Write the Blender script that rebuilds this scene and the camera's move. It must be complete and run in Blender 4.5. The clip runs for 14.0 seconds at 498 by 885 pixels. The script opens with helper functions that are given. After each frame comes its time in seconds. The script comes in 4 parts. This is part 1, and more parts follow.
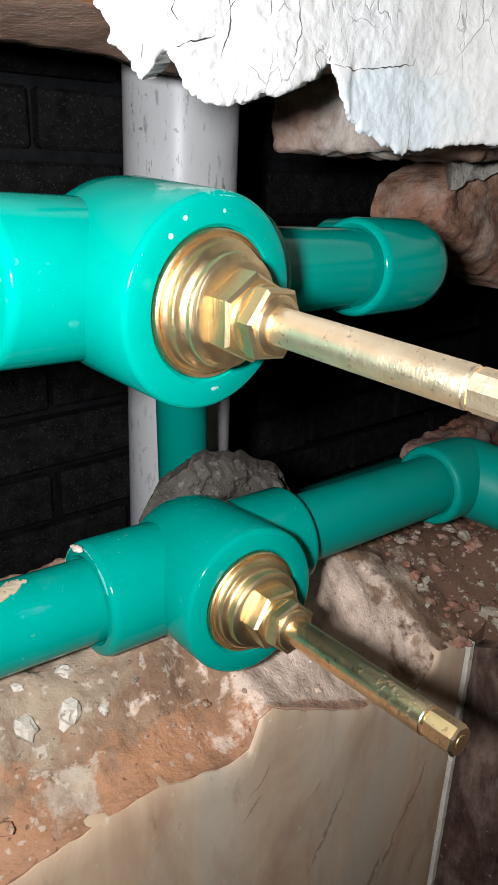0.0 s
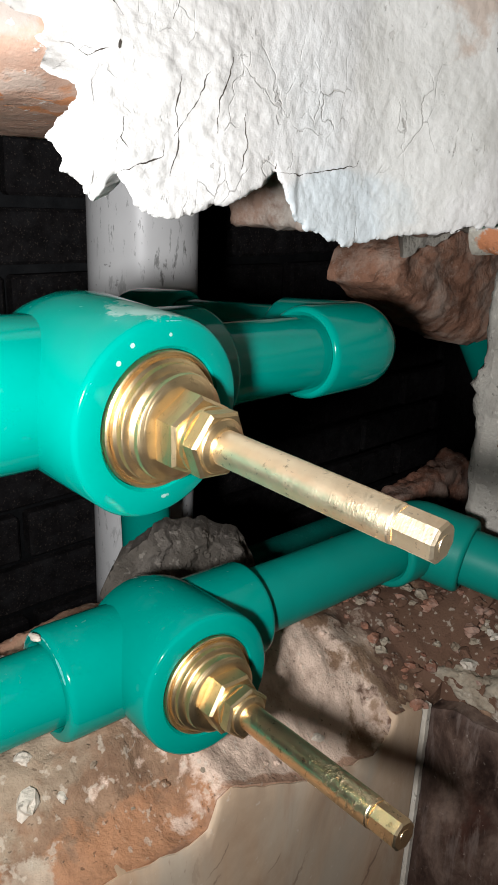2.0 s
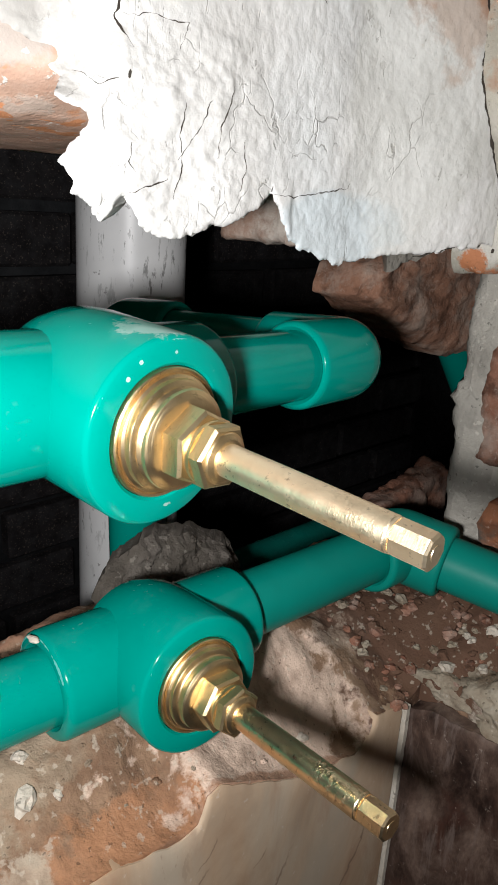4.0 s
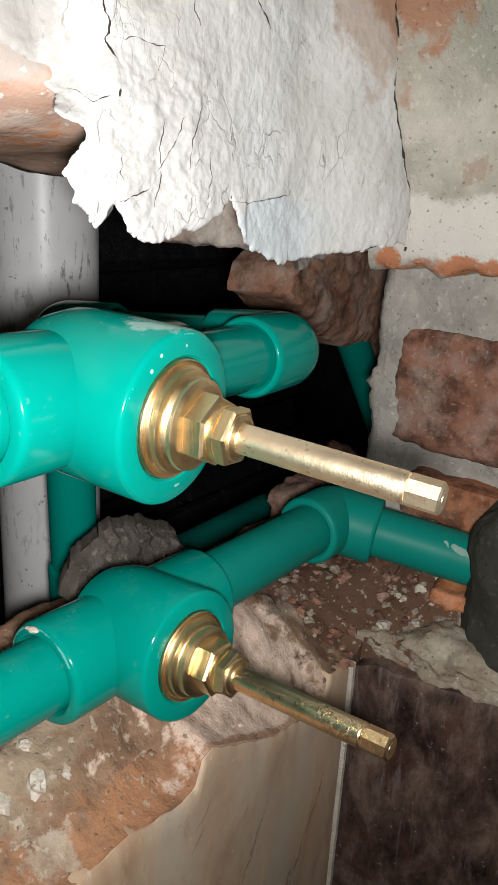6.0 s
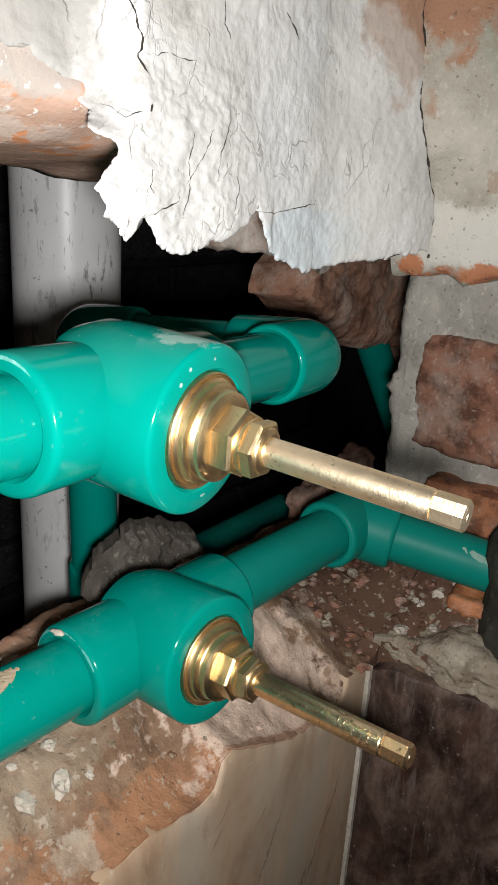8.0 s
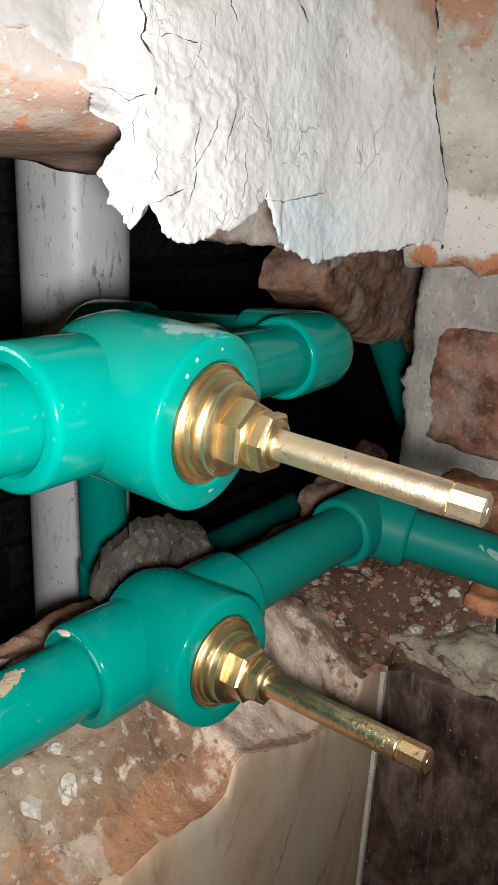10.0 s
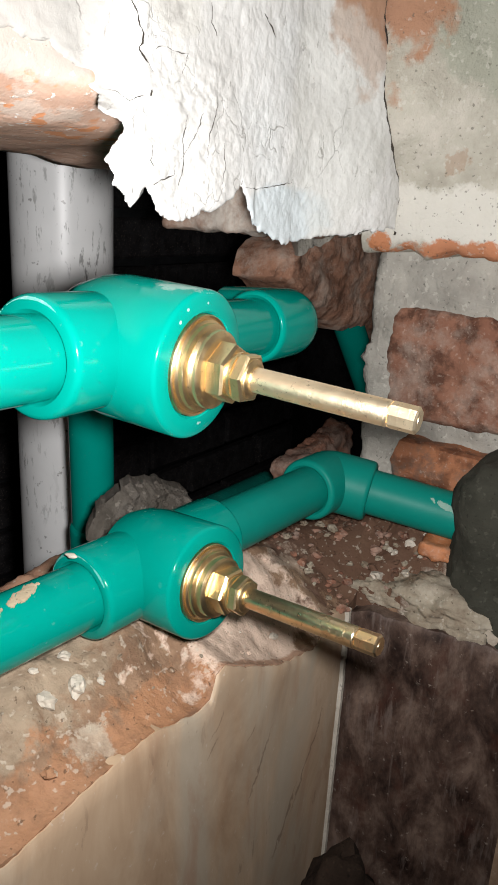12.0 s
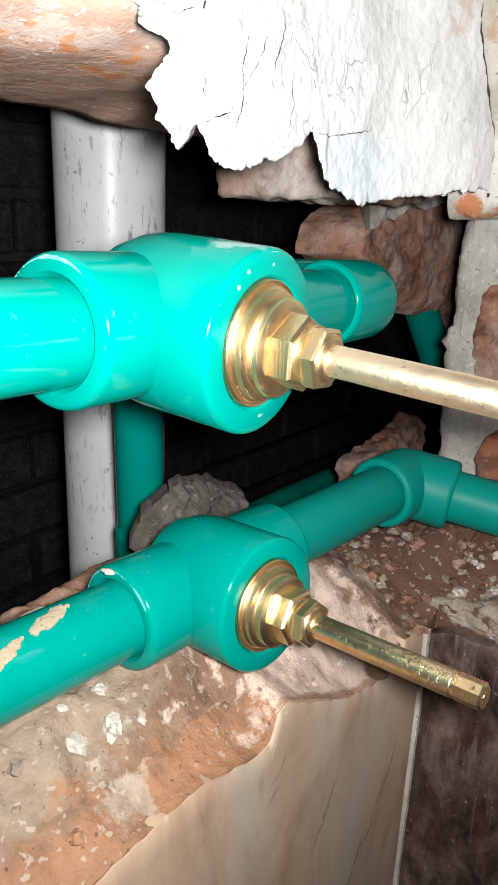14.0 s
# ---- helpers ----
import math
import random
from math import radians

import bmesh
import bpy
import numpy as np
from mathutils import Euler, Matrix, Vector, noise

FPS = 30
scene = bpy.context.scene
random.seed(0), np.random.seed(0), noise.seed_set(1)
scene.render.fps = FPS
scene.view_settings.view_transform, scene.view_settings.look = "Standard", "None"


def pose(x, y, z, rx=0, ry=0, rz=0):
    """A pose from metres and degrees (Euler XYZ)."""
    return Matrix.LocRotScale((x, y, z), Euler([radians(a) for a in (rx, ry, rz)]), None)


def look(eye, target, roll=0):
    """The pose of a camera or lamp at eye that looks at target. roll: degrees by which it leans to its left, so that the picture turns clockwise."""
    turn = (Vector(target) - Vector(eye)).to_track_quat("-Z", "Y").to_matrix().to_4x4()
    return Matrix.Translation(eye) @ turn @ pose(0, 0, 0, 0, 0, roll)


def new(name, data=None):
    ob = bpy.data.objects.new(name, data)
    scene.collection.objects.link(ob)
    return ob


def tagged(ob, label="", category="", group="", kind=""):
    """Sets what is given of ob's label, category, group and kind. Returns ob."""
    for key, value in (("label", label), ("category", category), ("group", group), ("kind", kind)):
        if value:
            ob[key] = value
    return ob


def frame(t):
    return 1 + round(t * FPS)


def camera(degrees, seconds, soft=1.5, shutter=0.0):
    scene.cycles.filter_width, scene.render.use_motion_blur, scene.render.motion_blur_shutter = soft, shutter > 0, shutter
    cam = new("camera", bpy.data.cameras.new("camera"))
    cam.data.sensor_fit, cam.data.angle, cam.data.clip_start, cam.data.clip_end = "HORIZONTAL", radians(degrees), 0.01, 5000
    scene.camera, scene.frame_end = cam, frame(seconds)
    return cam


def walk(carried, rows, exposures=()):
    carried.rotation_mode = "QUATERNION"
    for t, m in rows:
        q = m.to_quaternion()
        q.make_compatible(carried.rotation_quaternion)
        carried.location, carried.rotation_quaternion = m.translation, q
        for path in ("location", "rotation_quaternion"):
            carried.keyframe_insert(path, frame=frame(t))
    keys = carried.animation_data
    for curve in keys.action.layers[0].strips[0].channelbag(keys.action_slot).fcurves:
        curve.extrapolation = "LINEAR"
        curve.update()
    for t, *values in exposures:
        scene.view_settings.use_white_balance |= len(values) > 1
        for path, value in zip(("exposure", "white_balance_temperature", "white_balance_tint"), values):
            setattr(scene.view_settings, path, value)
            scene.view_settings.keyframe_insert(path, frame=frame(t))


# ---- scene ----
cam = camera(38.0, 14.0, 1.7)
PATH = [
    (0, (-0.00483, 0.00054, 1.20790), (1.2260, 1.4102, 0.5023), 1.97),
    (0.5, (-0.00530, 0.00309, 1.21135), (1.2351, 1.4082, 0.5135), 2.29),
    (1, (-0.00469, -0.00061, 1.21352), (1.2487, 1.3984, 0.5266), 2.05),
    (1.5, (0.00299, -0.00022, 1.21592), (1.2846, 1.3794, 0.5420), 1.12),
    (2, (-0.00143, -0.00290, 1.22799), (1.3001, 1.3740, 0.5877), 2.09),
    (2.2, (-0.00723, -0.00964, 1.23355), (1.2932, 1.3742, 0.6060), 2.12),
    (4.3, (-0.01256, -0.00429, 1.23256), (1.3675, 1.3047, 0.6145), 3.97),
    (4.5, (-0.01678, -0.00454, 1.23497), (1.4119, 1.2646, 0.6449), 4.32),
    (5, (-0.03839, 0.00431, 1.23710), (1.4912, 1.1376, 0.6239), 5.79),
    (5.5, (-0.04708, 0.00403, 1.23374), (1.5269, 1.0722, 0.6160), 4.55),
    (6, (-0.04796, 0.00674, 1.23269), (1.5336, 1.0677, 0.6218), 2.99),
    (6.5, (-0.04384, 0.00689, 1.23074), (1.5181, 1.0894, 0.6075), 1.92),
    (7, (-0.03867, -0.00235, 1.23534), (1.5150, 1.0968, 0.6205), 1.87),
    (7.5, (-0.04631, 0.00555, 1.23597), (1.5043, 1.1084, 0.6200), 2.39),
    (8, (-0.05077, 0.00885, 1.23766), (1.5049, 1.0980, 0.6104), 3.35),
    (8.2, (-0.05183, 0.00975, 1.24121), (1.5034, 1.1031, 0.6201), 3.85),
    (10.3, (-0.04462, 0.01127, 1.23026), (1.4894, 1.1332, 0.6074), 2.52),
    (10.5, (-0.04422, 0.01045, 1.22725), (1.4873, 1.1414, 0.6146), 2.94),
    (11, (-0.06113, 0.00129, 1.22144), (1.4707, 1.1208, 0.5887), 2.97),
    (11.5, (-0.07501, -0.01232, 1.22335), (1.4876, 1.0670, 0.5964), 2.72),
    (12, (-0.08289, -0.01300, 1.22670), (1.5024, 1.0435, 0.6180), 2.94),
    (12.5, (-0.07571, -0.00710, 1.22965), (1.5071, 1.0637, 0.6398), 3.10),
    (13, (-0.07040, 0.00299, 1.22426), (1.4725, 1.1182, 0.6113), 2.81),
    (13.5, (-0.05392, 0.01175, 1.20915), (1.4410, 1.1682, 0.5550), 1.82),
    (14, (-0.05037, 0.01428, 1.21382), (1.4403, 1.1893, 0.5834), 1.93),
]
walk(cam, [(t, look(eye, target, roll)) for t, eye, target, roll in PATH],
     [(0, 0.42, 6150, 10), (1, 0.4, 6200, 10), (1.5, 0.37, 6300, 10), (2, 0.24, 6350, 10), (4.5, 0.15, 6450, 10), (5, 0.08, 6500, 10), (6.5, 0.05, 6500, 10), (7.5, -0.01, 6500, 10), (8, -0.02, 6500, 10), (10.5, 0.05, 6450, 10), (11, 0.07, 6500, 10), (11.5, 0.36, 6500, 10), (12, 0.35, 6500, 10), (12.5, 0.33, 6500, 10), (13, 0.49, 6400, 10), (13.5, 0.78, 6300, 10), (14, 0.76, 6300, 10)])

# ---- light ----
# The only light is the torch beside the lens of the hand-held phone.
world = bpy.data.worlds.new("dark_room")
world.use_nodes = True
world.node_tree.nodes["Background"].inputs[0].default_value = (0.8, 0.85, 1.0, 1)
world.node_tree.nodes["Background"].inputs[1].default_value = 0.001
scene.world = world

torch_data = bpy.data.lights.new("phone_torch", "SPOT")
torch_data.energy = 4.2
torch_data.color = (1.0, 0.98, 0.97)
torch_data.shadow_soft_size = 0.009
torch_data.spot_size = radians(152)
torch_data.spot_blend = 1.0
torch = new("phone_torch", torch_data)
torch.matrix_world = look((-0.045, 0.003, 1.2215), (0.16, 0.17, 1.196))


# ---- helpers of this scene ----
def V(*a):
    return Vector(a)


def fbm(p, scale, octaves=4, seed=0.0):
    return noise.fractal(Vector(p) * scale + Vector((seed, seed * 1.7, -seed)), 0.9, 2.0, octaves)


def smooth(a, b, x):
    x = min(1.0, max(0.0, (x - a) / (b - a)))
    return x * x * (3 - 2 * x)


def along(points, x):
    """Piecewise straight curve through points (x, value)."""
    if x <= points[0][0]:
        return points[0][1]
    for (a, fa), (b, fb) in zip(points, points[1:]):
        if x <= b:
            return fa + (fb - fa) * (x - a) / (b - a)
    return points[-1][1]


def link(name, me, material, parent=None, label="", shade=True):
    me.materials.clear()
    me.materials.append(material)
    if shade:
        me.polygons.foreach_set("use_smooth", [True] * len(me.polygons))
    ob = new(name, me)
    if parent is not None:
        ob.parent = parent
        ob.matrix_parent_inverse = parent.matrix_basis.inverted()
    if label:
        tagged(ob, label)
    return ob


def part(name, bm, material, parent=None, label="", shade=True, crease=35):
    """Links a bmesh as one mesh object; edges sharper than crease degrees stay sharp."""
    bmesh.ops.recalc_face_normals(bm, faces=bm.faces[:])
    for e in bm.edges:
        e.smooth = len(e.link_faces) != 2 or e.calc_face_angle(0) < radians(crease)
    me = bpy.data.meshes.new(name)
    bm.to_mesh(me)
    bm.free()
    return link(name, me, material, parent, label, shade)


def holder(name, m, label, category, group=""):
    """An empty at a thing's base that carries its parts."""
    ob = new(name)
    ob.empty_display_size = 0.01
    ob.matrix_basis = m
    return tagged(ob, label, category, group)


def axes(origin, z_dir, x_dir=(0, 0, 1)):
    """A pose whose z points along z_dir."""
    z = Vector(z_dir).normalized()
    x = Vector(x_dir)
    x = (x - z * x.dot(z)).normalized()
    m = Matrix((x, z.cross(x), z)).transposed().to_4x4()
    return Matrix.Translation(origin) @ m


def lathe(bm, profile, m, segs=56, wobble=0.0):
    """Turns (radius, height) pairs about z and lays them by m; radius 0 closes an end."""
    rings = []
    for r, h in profile:
        if r < 1e-6:
            rings.append([bm.verts.new(m @ V(0, 0, h))])
        else:
            rings.append([bm.verts.new(m @ V(r * math.cos(2 * math.pi * i / segs) * (1 + wobble * math.sin(5.3 * i + h * 900)),
                                             r * math.sin(2 * math.pi * i / segs), h)) for i in range(segs)])
    for a, b in zip(rings, rings[1:]):
        for i in range(segs):
            j = (i + 1) % segs
            if len(a) == 1 and len(b) == 1:
                continue
            if len(a) == 1:
                bm.faces.new((a[0], b[i], b[j]))
            elif len(b) == 1:
                bm.faces.new((a[i], a[j], b[0]))
            else:
                bm.faces.new((a[i], a[j], b[j], b[i]))


def prism(bm, n, r, h0, h1, m, chamfer=0.0006, turn=0.0):
    """A chamfered prism with n flats, such as a nut."""
    lathe(bm, [(0, h0), (r - chamfer, h0), (r, h0 + chamfer), (r, h1 - chamfer), (r - chamfer, h1), (0, h1)],
          m @ Matrix.Rotation(turn, 4, "Z"), n)


def solid_sheet(name, us, vs, front, back, material, parent=None, label="", keep=None, snap=None):
    """A closed solid between two sheets front(u, v) and back(u, v); keep(u, v) leaves cells out."""
    nu, nv = len(us), len(vs)
    F = [[front(u, v) for v in vs] for u in us]
    B = [[back(u, v) for v in vs] for u in us]
    live = [[keep is None or keep(0.5 * (us[i] + us[i + 1]), 0.5 * (vs[j] + vs[j + 1])) for j in range(nv - 1)] for i in range(nu - 1)]
    if snap is not None:
        for i in range(nu):
            for j in range(nv):
                around = [live[a][b] for a in (i - 1, i) for b in (j - 1, j) if 0 <= a < nu - 1 and 0 <= b < nv - 1]
                if any(around) and not all(around):
                    F[i][j], B[i][j] = snap(F[i][j], B[i][j])
    verts, index, faces = [], {}, []

    def vid(i, j, s):
        if (i, j, s) not in index:
            index[i, j, s] = len(verts)
            verts.append((F if s == 0 else B)[i][j])
        return index[i, j, s]

    for i in range(nu - 1):
        for j in range(nv - 1):
            if not live[i][j]:
                continue
            faces.append((vid(i, j, 0), vid(i + 1, j, 0), vid(i + 1, j + 1, 0), vid(i, j + 1, 0)))
            faces.append((vid(i, j + 1, 1), vid(i + 1, j + 1, 1), vid(i + 1, j, 1), vid(i, j, 1)))
            for di, dj, a, b in ((0, -1, (i, j), (i + 1, j)), (1, 0, (i + 1, j), (i + 1, j + 1)), (0, 1, (i + 1, j + 1), (i, j + 1)), (-1, 0, (i, j + 1), (i, j))):
                ii, jj = i + di, j + dj
                if 0 <= ii < nu - 1 and 0 <= jj < nv - 1 and live[ii][jj]:
                    continue
                faces.append((vid(*b, 0), vid(*a, 0), vid(*a, 1), vid(*b, 1)))
    me = bpy.data.meshes.new(name)
    me.from_pydata([tuple(v) for v in verts], [], faces)
    bm = bmesh.new()
    bm.from_mesh(me)
    bpy.data.meshes.remove(me)
    return part(name, bm, material, parent, label, crease=60)


def rough_block(name, centre, size, material, parent=None, label="", amp=0.002, scale=60.0, step=0.004, rot=(0, 0, 0), seed=0.0, round_=0.25, skew=(0, 0)):
    """A broken block: a box cut fine, its corners rounded and its faces chipped by noise."""
    n = [max(2, min(40, int(s / step))) for s in size]
    bm = bmesh.new()
    cache = {}
    m = pose(*centre, *rot)
    h = V(*size) / 2

    def vert(i, j, k):
        if (i, j, k) not in cache:
            q = V(2 * i / n[0] - 1, 2 * j / n[1] - 1, 2 * k / n[2] - 1)
            p = V(q.x * h.x, q.y * h.y, q.z * h.z)
            r = round_ * min(h)
            inner = V(*(max(-h[a] + r, min(h[a] - r, p[a])) for a in range(3)))
            d = p - inner
            if d.length > 1e-9:
                p = inner + d.normalized() * min(d.length, r)
            p.x += skew[0] * q.z * h.x
            p.z += skew[1] * q.x * h.z
            w = m @ p
            out = (p.normalized() + 0.6 * d.normalized()) if d.length > 1e-9 else p.normalized()
            out = m.to_3x3() @ out.normalized()
            w += out * amp * (fbm(w, scale, 5, seed) + 0.5 * abs(fbm(w, scale * 2.7, 3, seed + 9)))
            cache[i, j, k] = bm.verts.new(w)
        return cache[i, j, k]

    for a in range(3):
        b, c = (a + 1) % 3, (a + 2) % 3
        for side in (0, n[a]):
            for u in range(n[b]):
                for v in range(n[c]):
                    ids = []
                    for du, dv in ((0, 0), (1, 0), (1, 1), (0, 1)):
                        t = [0, 0, 0]
                        t[a], t[b], t[c] = side, u + du, v + dv
                        ids.append(vert(*t))
                    bm.faces.new(ids if side else ids[::-1])
    return part(name, bm, material, parent, label, crease=50)


def lump(name, centre, radii, material, parent=None, label="", amp=0.3, scale=40.0, detail=5, seed=0.0, flat=0.0):
    """A clod: a fine ball drawn out and roughened."""
    bm = bmesh.new()
    bmesh.ops.create_icosphere(bm, subdivisions=detail, radius=1.0)
    for v in bm.verts:
        d = v.co.normalized()
        w = V(d.x * radii[0], d.y * radii[1], d.z * radii[2])
        k = 1 + amp * fbm(w, scale, 5, seed) + 0.35 * amp * abs(fbm(w, scale * 3.1, 3, seed + 4))
        w *= k
        if flat and w.z < -radii[2] * flat:
            w.z = -radii[2] * flat
        v.co = Vector(centre) + w
    return part(name, bm, material, parent, label, crease=70)


# ---- materials ----
class Nodes:
    """A short way to write a node material."""

    def __init__(self, name):
        self.mat = bpy.data.materials.new(name)
        self.mat.use_nodes = True
        self.tree = self.mat.node_tree
        self.bsdf = self.tree.nodes["Principled BSDF"]
        self.coord = self.tree.nodes.new("ShaderNodeTexCoord")
        self.geo = self.tree.nodes.new("ShaderNodeNewGeometry")

    def add(self, kind, **values):
        n = self.tree.nodes.new(kind)
        for k, v in values.items():
            n.inputs[k.replace("_", " ")].default_value = v
        return n

    def join(self, a, b):
        self.tree.links.new(a, b)

    def place(self, scale=(1, 1, 1), rot=(0, 0, 0)):
        m = self.add("ShaderNodeMapping")
        m.inputs["Scale"].default_value = scale
        m.inputs["Rotation"].default_value = rot
        self.join(self.geo.outputs["Position"], m.inputs["Vector"])
        return m.outputs["Vector"]

    def noise(self, scale, detail=4.0, rough=0.55, vector=None, distort=0.0):
        n = self.add("ShaderNodeTexNoise", Scale=scale, Detail=detail, Roughness=rough, Distortion=distort)
        self.join(vector if vector is not None else self.geo.outputs["Position"], n.inputs["Vector"])
        return n.outputs["Fac"]

    def ramp(self, value, stops):
        r = self.add("ShaderNodeValToRGB")
        e = r.color_ramp.elements
        while len(e) < len(stops):
            e.new(0.5)
        for k, (at, c) in zip(e, stops):
            k.position = at
            k.color = (*c, 1) if len(c) == 3 else c
        self.join(value, r.inputs["Fac"])
        return r.outputs["Color"]

    def mask(self, value, lo, hi):
        r = self.add("ShaderNodeMapRange")
        r.inputs["From Min"].default_value = lo
        r.inputs["From Max"].default_value = hi
        self.join(value, r.inputs["Value"])
        return r.outputs["Result"]

    def mix(self, fac, a, b):
        n = self.tree.nodes.new("ShaderNodeMix")
        n.data_type = "RGBA"
        for s, v in ((n.inputs["Factor"], fac), (n.inputs[6], a), (n.inputs[7], b)):
            if isinstance(v, bpy.types.NodeSocket):
                self.join(v, s)
            else:
                s.default_value = (*v, 1) if isinstance(v, tuple) else v
        return n.outputs[2]

    def mul(self, a, b, op="MULTIPLY"):
        n = self.tree.nodes.new("ShaderNodeMath")
        n.operation = op
        for s, v in zip(n.inputs, (a, b)):
            if isinstance(v, bpy.types.NodeSocket):
                self.join(v, s)
            else:
                s.default_value = v
        return n.outputs[0]

    def cracks(self, scale, squeeze, width, wander=0.010):
        """1 along the edges of distorted cells, 0 elsewhere."""
        w = self.add("ShaderNodeTexNoise", Scale=90.0, Detail=4.0)
        self.join(self.geo.outputs["Position"], w.inputs["Vector"])
        a = self.tree.nodes.new("ShaderNodeVectorMath")
        a.operation = "MULTIPLY_ADD"
        self.join(w.outputs["Color"], a.inputs[0])
        a.inputs[1].default_value = (wander, wander, wander)
        self.join(self.geo.outputs["Position"], a.inputs[2])
        b = self.tree.nodes.new("ShaderNodeVectorMath")
        b.operation = "MULTIPLY"
        self.join(a.outputs[0], b.inputs[0])
        b.inputs[1].default_value = squeeze
        v = self.add("ShaderNodeTexVoronoi", Scale=scale)
        v.feature = "DISTANCE_TO_EDGE"
        self.join(b.outputs[0], v.inputs["Vector"])
        return self.mask(v.outputs["Distance"], width, width * 0.25)

    def spot(self, centre, radii, ragged=0.5, scale=90.0, soft=0.12):
        """1 inside a ragged ellipsoid round a place, 0 outside."""
        a = self.tree.nodes.new("ShaderNodeVectorMath")
        a.operation = "SUBTRACT"
        self.join(self.geo.outputs["Position"], a.inputs[0])
        a.inputs[1].default_value = centre
        b = self.tree.nodes.new("ShaderNodeVectorMath")
        b.operation = "DIVIDE"
        self.join(a.outputs[0], b.inputs[0])
        b.inputs[1].default_value = radii
        c = self.tree.nodes.new("ShaderNodeVectorMath")
        c.operation = "LENGTH"
        self.join(b.outputs[0], c.inputs[0])
        wave = self.mul(self.mul(self.noise(scale, 6, 0.65), 0.5, "SUBTRACT"), ragged * 4)
        return self.mask(self.mul(c.outputs["Value"], wave, "ADD"), 1 + soft, 1 - soft)

    def streak(self, x, z, wide, tall, lean):
        """1 inside a thin leaning ellipse on a wall that runs along x."""
        sep = self.tree.nodes.new("ShaderNodeSeparateXYZ")
        self.join(self.geo.outputs["Position"], sep.inputs[0])
        dz = self.mul(sep.outputs[2], z, "SUBTRACT")
        dx = self.mul(self.mul(sep.outputs[0], x, "SUBTRACT"), self.mul(dz, lean), "SUBTRACT")
        dx = self.mul(dx, self.mul(self.mul(self.noise(150, 4), 0.5, "SUBTRACT"), 0.012), "ADD")
        a, b = self.mul(dx, wide, "DIVIDE"), self.mul(dz, tall, "DIVIDE")
        return self.mask(self.mul(self.mul(a, a), self.mul(b, b), "ADD"), 1.0, 0.3)

    def spots(self, col, marks):
        for centre, radii, ragged, scale, strength, tone in marks:
            col = self.mix(self.mul(self.spot(centre, radii, ragged, scale), strength), col, tone)
        return col

    def bump(self, height, strength, distance, after=None):
        b = self.add("ShaderNodeBump", Strength=strength, Distance=distance)
        self.join(height, b.inputs["Height"])
        if after is not None:
            self.join(after, b.inputs["Normal"])
        return b.outputs["Normal"]

    def done(self, color=None, rough=None, normal=None, metal=None, spec=None):
        for key, v in (("Base Color", color), ("Roughness", rough), ("Normal", normal), ("Metallic", metal), ("Specular IOR Level", spec)):
            if v is None:
                continue
            if isinstance(v, bpy.types.NodeSocket):
                self.join(v, self.bsdf.inputs[key])
            else:
                self.bsdf.inputs[key].default_value = (*v, 1) if isinstance(v, tuple) else v
        return self.mat


def make_green(name="green_plastic_pipe", darkening=0.0, dull=0.0):
    n = Nodes(name)
    tone = n.ramp(n.noise(35, 3), [(0.3, (0.0002, 0.202, 0.159)), (0.7, (0.0003, 0.228, 0.182))])
    up = n.tree.nodes.new("ShaderNodeSeparateXYZ")
    n.join(n.geo.outputs["Normal"], up.inputs[0])
    film = n.mul(n.mul(n.mask(up.outputs[2], 0.80, 0.98), n.mask(n.noise(70, 5, 0.7), 0.52, 0.78)), 0.03)
    tone = n.mix(film, tone, (0.42, 0.44, 0.40))
    dust = n.mul(n.mask(n.noise(420, 3, 0.6), 0.66, 0.74), n.mask(n.noise(24, 2), 0.48, 0.62))
    col = n.mix(n.mul(dust, 0.08), tone, (0.50, 0.56, 0.50))
    smear = n.mul(n.mask(n.noise(1, 5, 0.6, n.place((30, 90, 130))), 0.70, 0.78), 0.06)
    col = n.mix(smear, col, (0.30, 0.42, 0.36))
    col = n.spots(col, [
        ((0.099, 0.128, 1.2050), (0.018, 0.010, 0.0030), 0.6, 200, 0.30, (0.55, 0.58, 0.54)),
        ((0.0805, 0.1190, 1.1988), (0.0005, 0.004, 0.0004), 0.9, 600, 0.32, (0.75, 0.80, 0.78)),
        ((0.0770, 0.1190, 1.1955), (0.0006, 0.004, 0.0006), 0.3, 500, 0.4, (0.70, 0.76, 0.74)),
        ((0.0905, 0.1195, 1.2000), (0.0005, 0.004, 0.0004), 0.9, 600, 0.30, (0.75, 0.80, 0.78)),
        ((0.0905, 0.1215, 1.1622), (0.0010, 0.004, 0.0004), 0.9, 600, 0.30, (0.70, 0.74, 0.72)),
        ((0.1540, 0.1450, 1.0985), (0.0020, 0.0020, 0.0016), 0.2, 300, 0.9, (0.45, 0.40, 0.28))])
    # near-black green laid over the tone in patches
    if darkening:
        col = n.mix(n.mul(n.mask(n.noise(40, 5, 0.6), 0.15, 0.55), darkening), col, (0.012, 0.030, 0.024))
    rough = n.mask(n.noise(90, 4), -0.30, 6.6)
    rough = n.mul(n.mul(rough, n.mul(dust, 0.3), "ADD"), dull, "ADD")
    nor = n.bump(n.noise(140, 3), 0.10, 0.0006, n.bump(n.noise(2200, 2), 0.05, 0.0002))
    return n.done(col, rough, nor, spec=0.15)


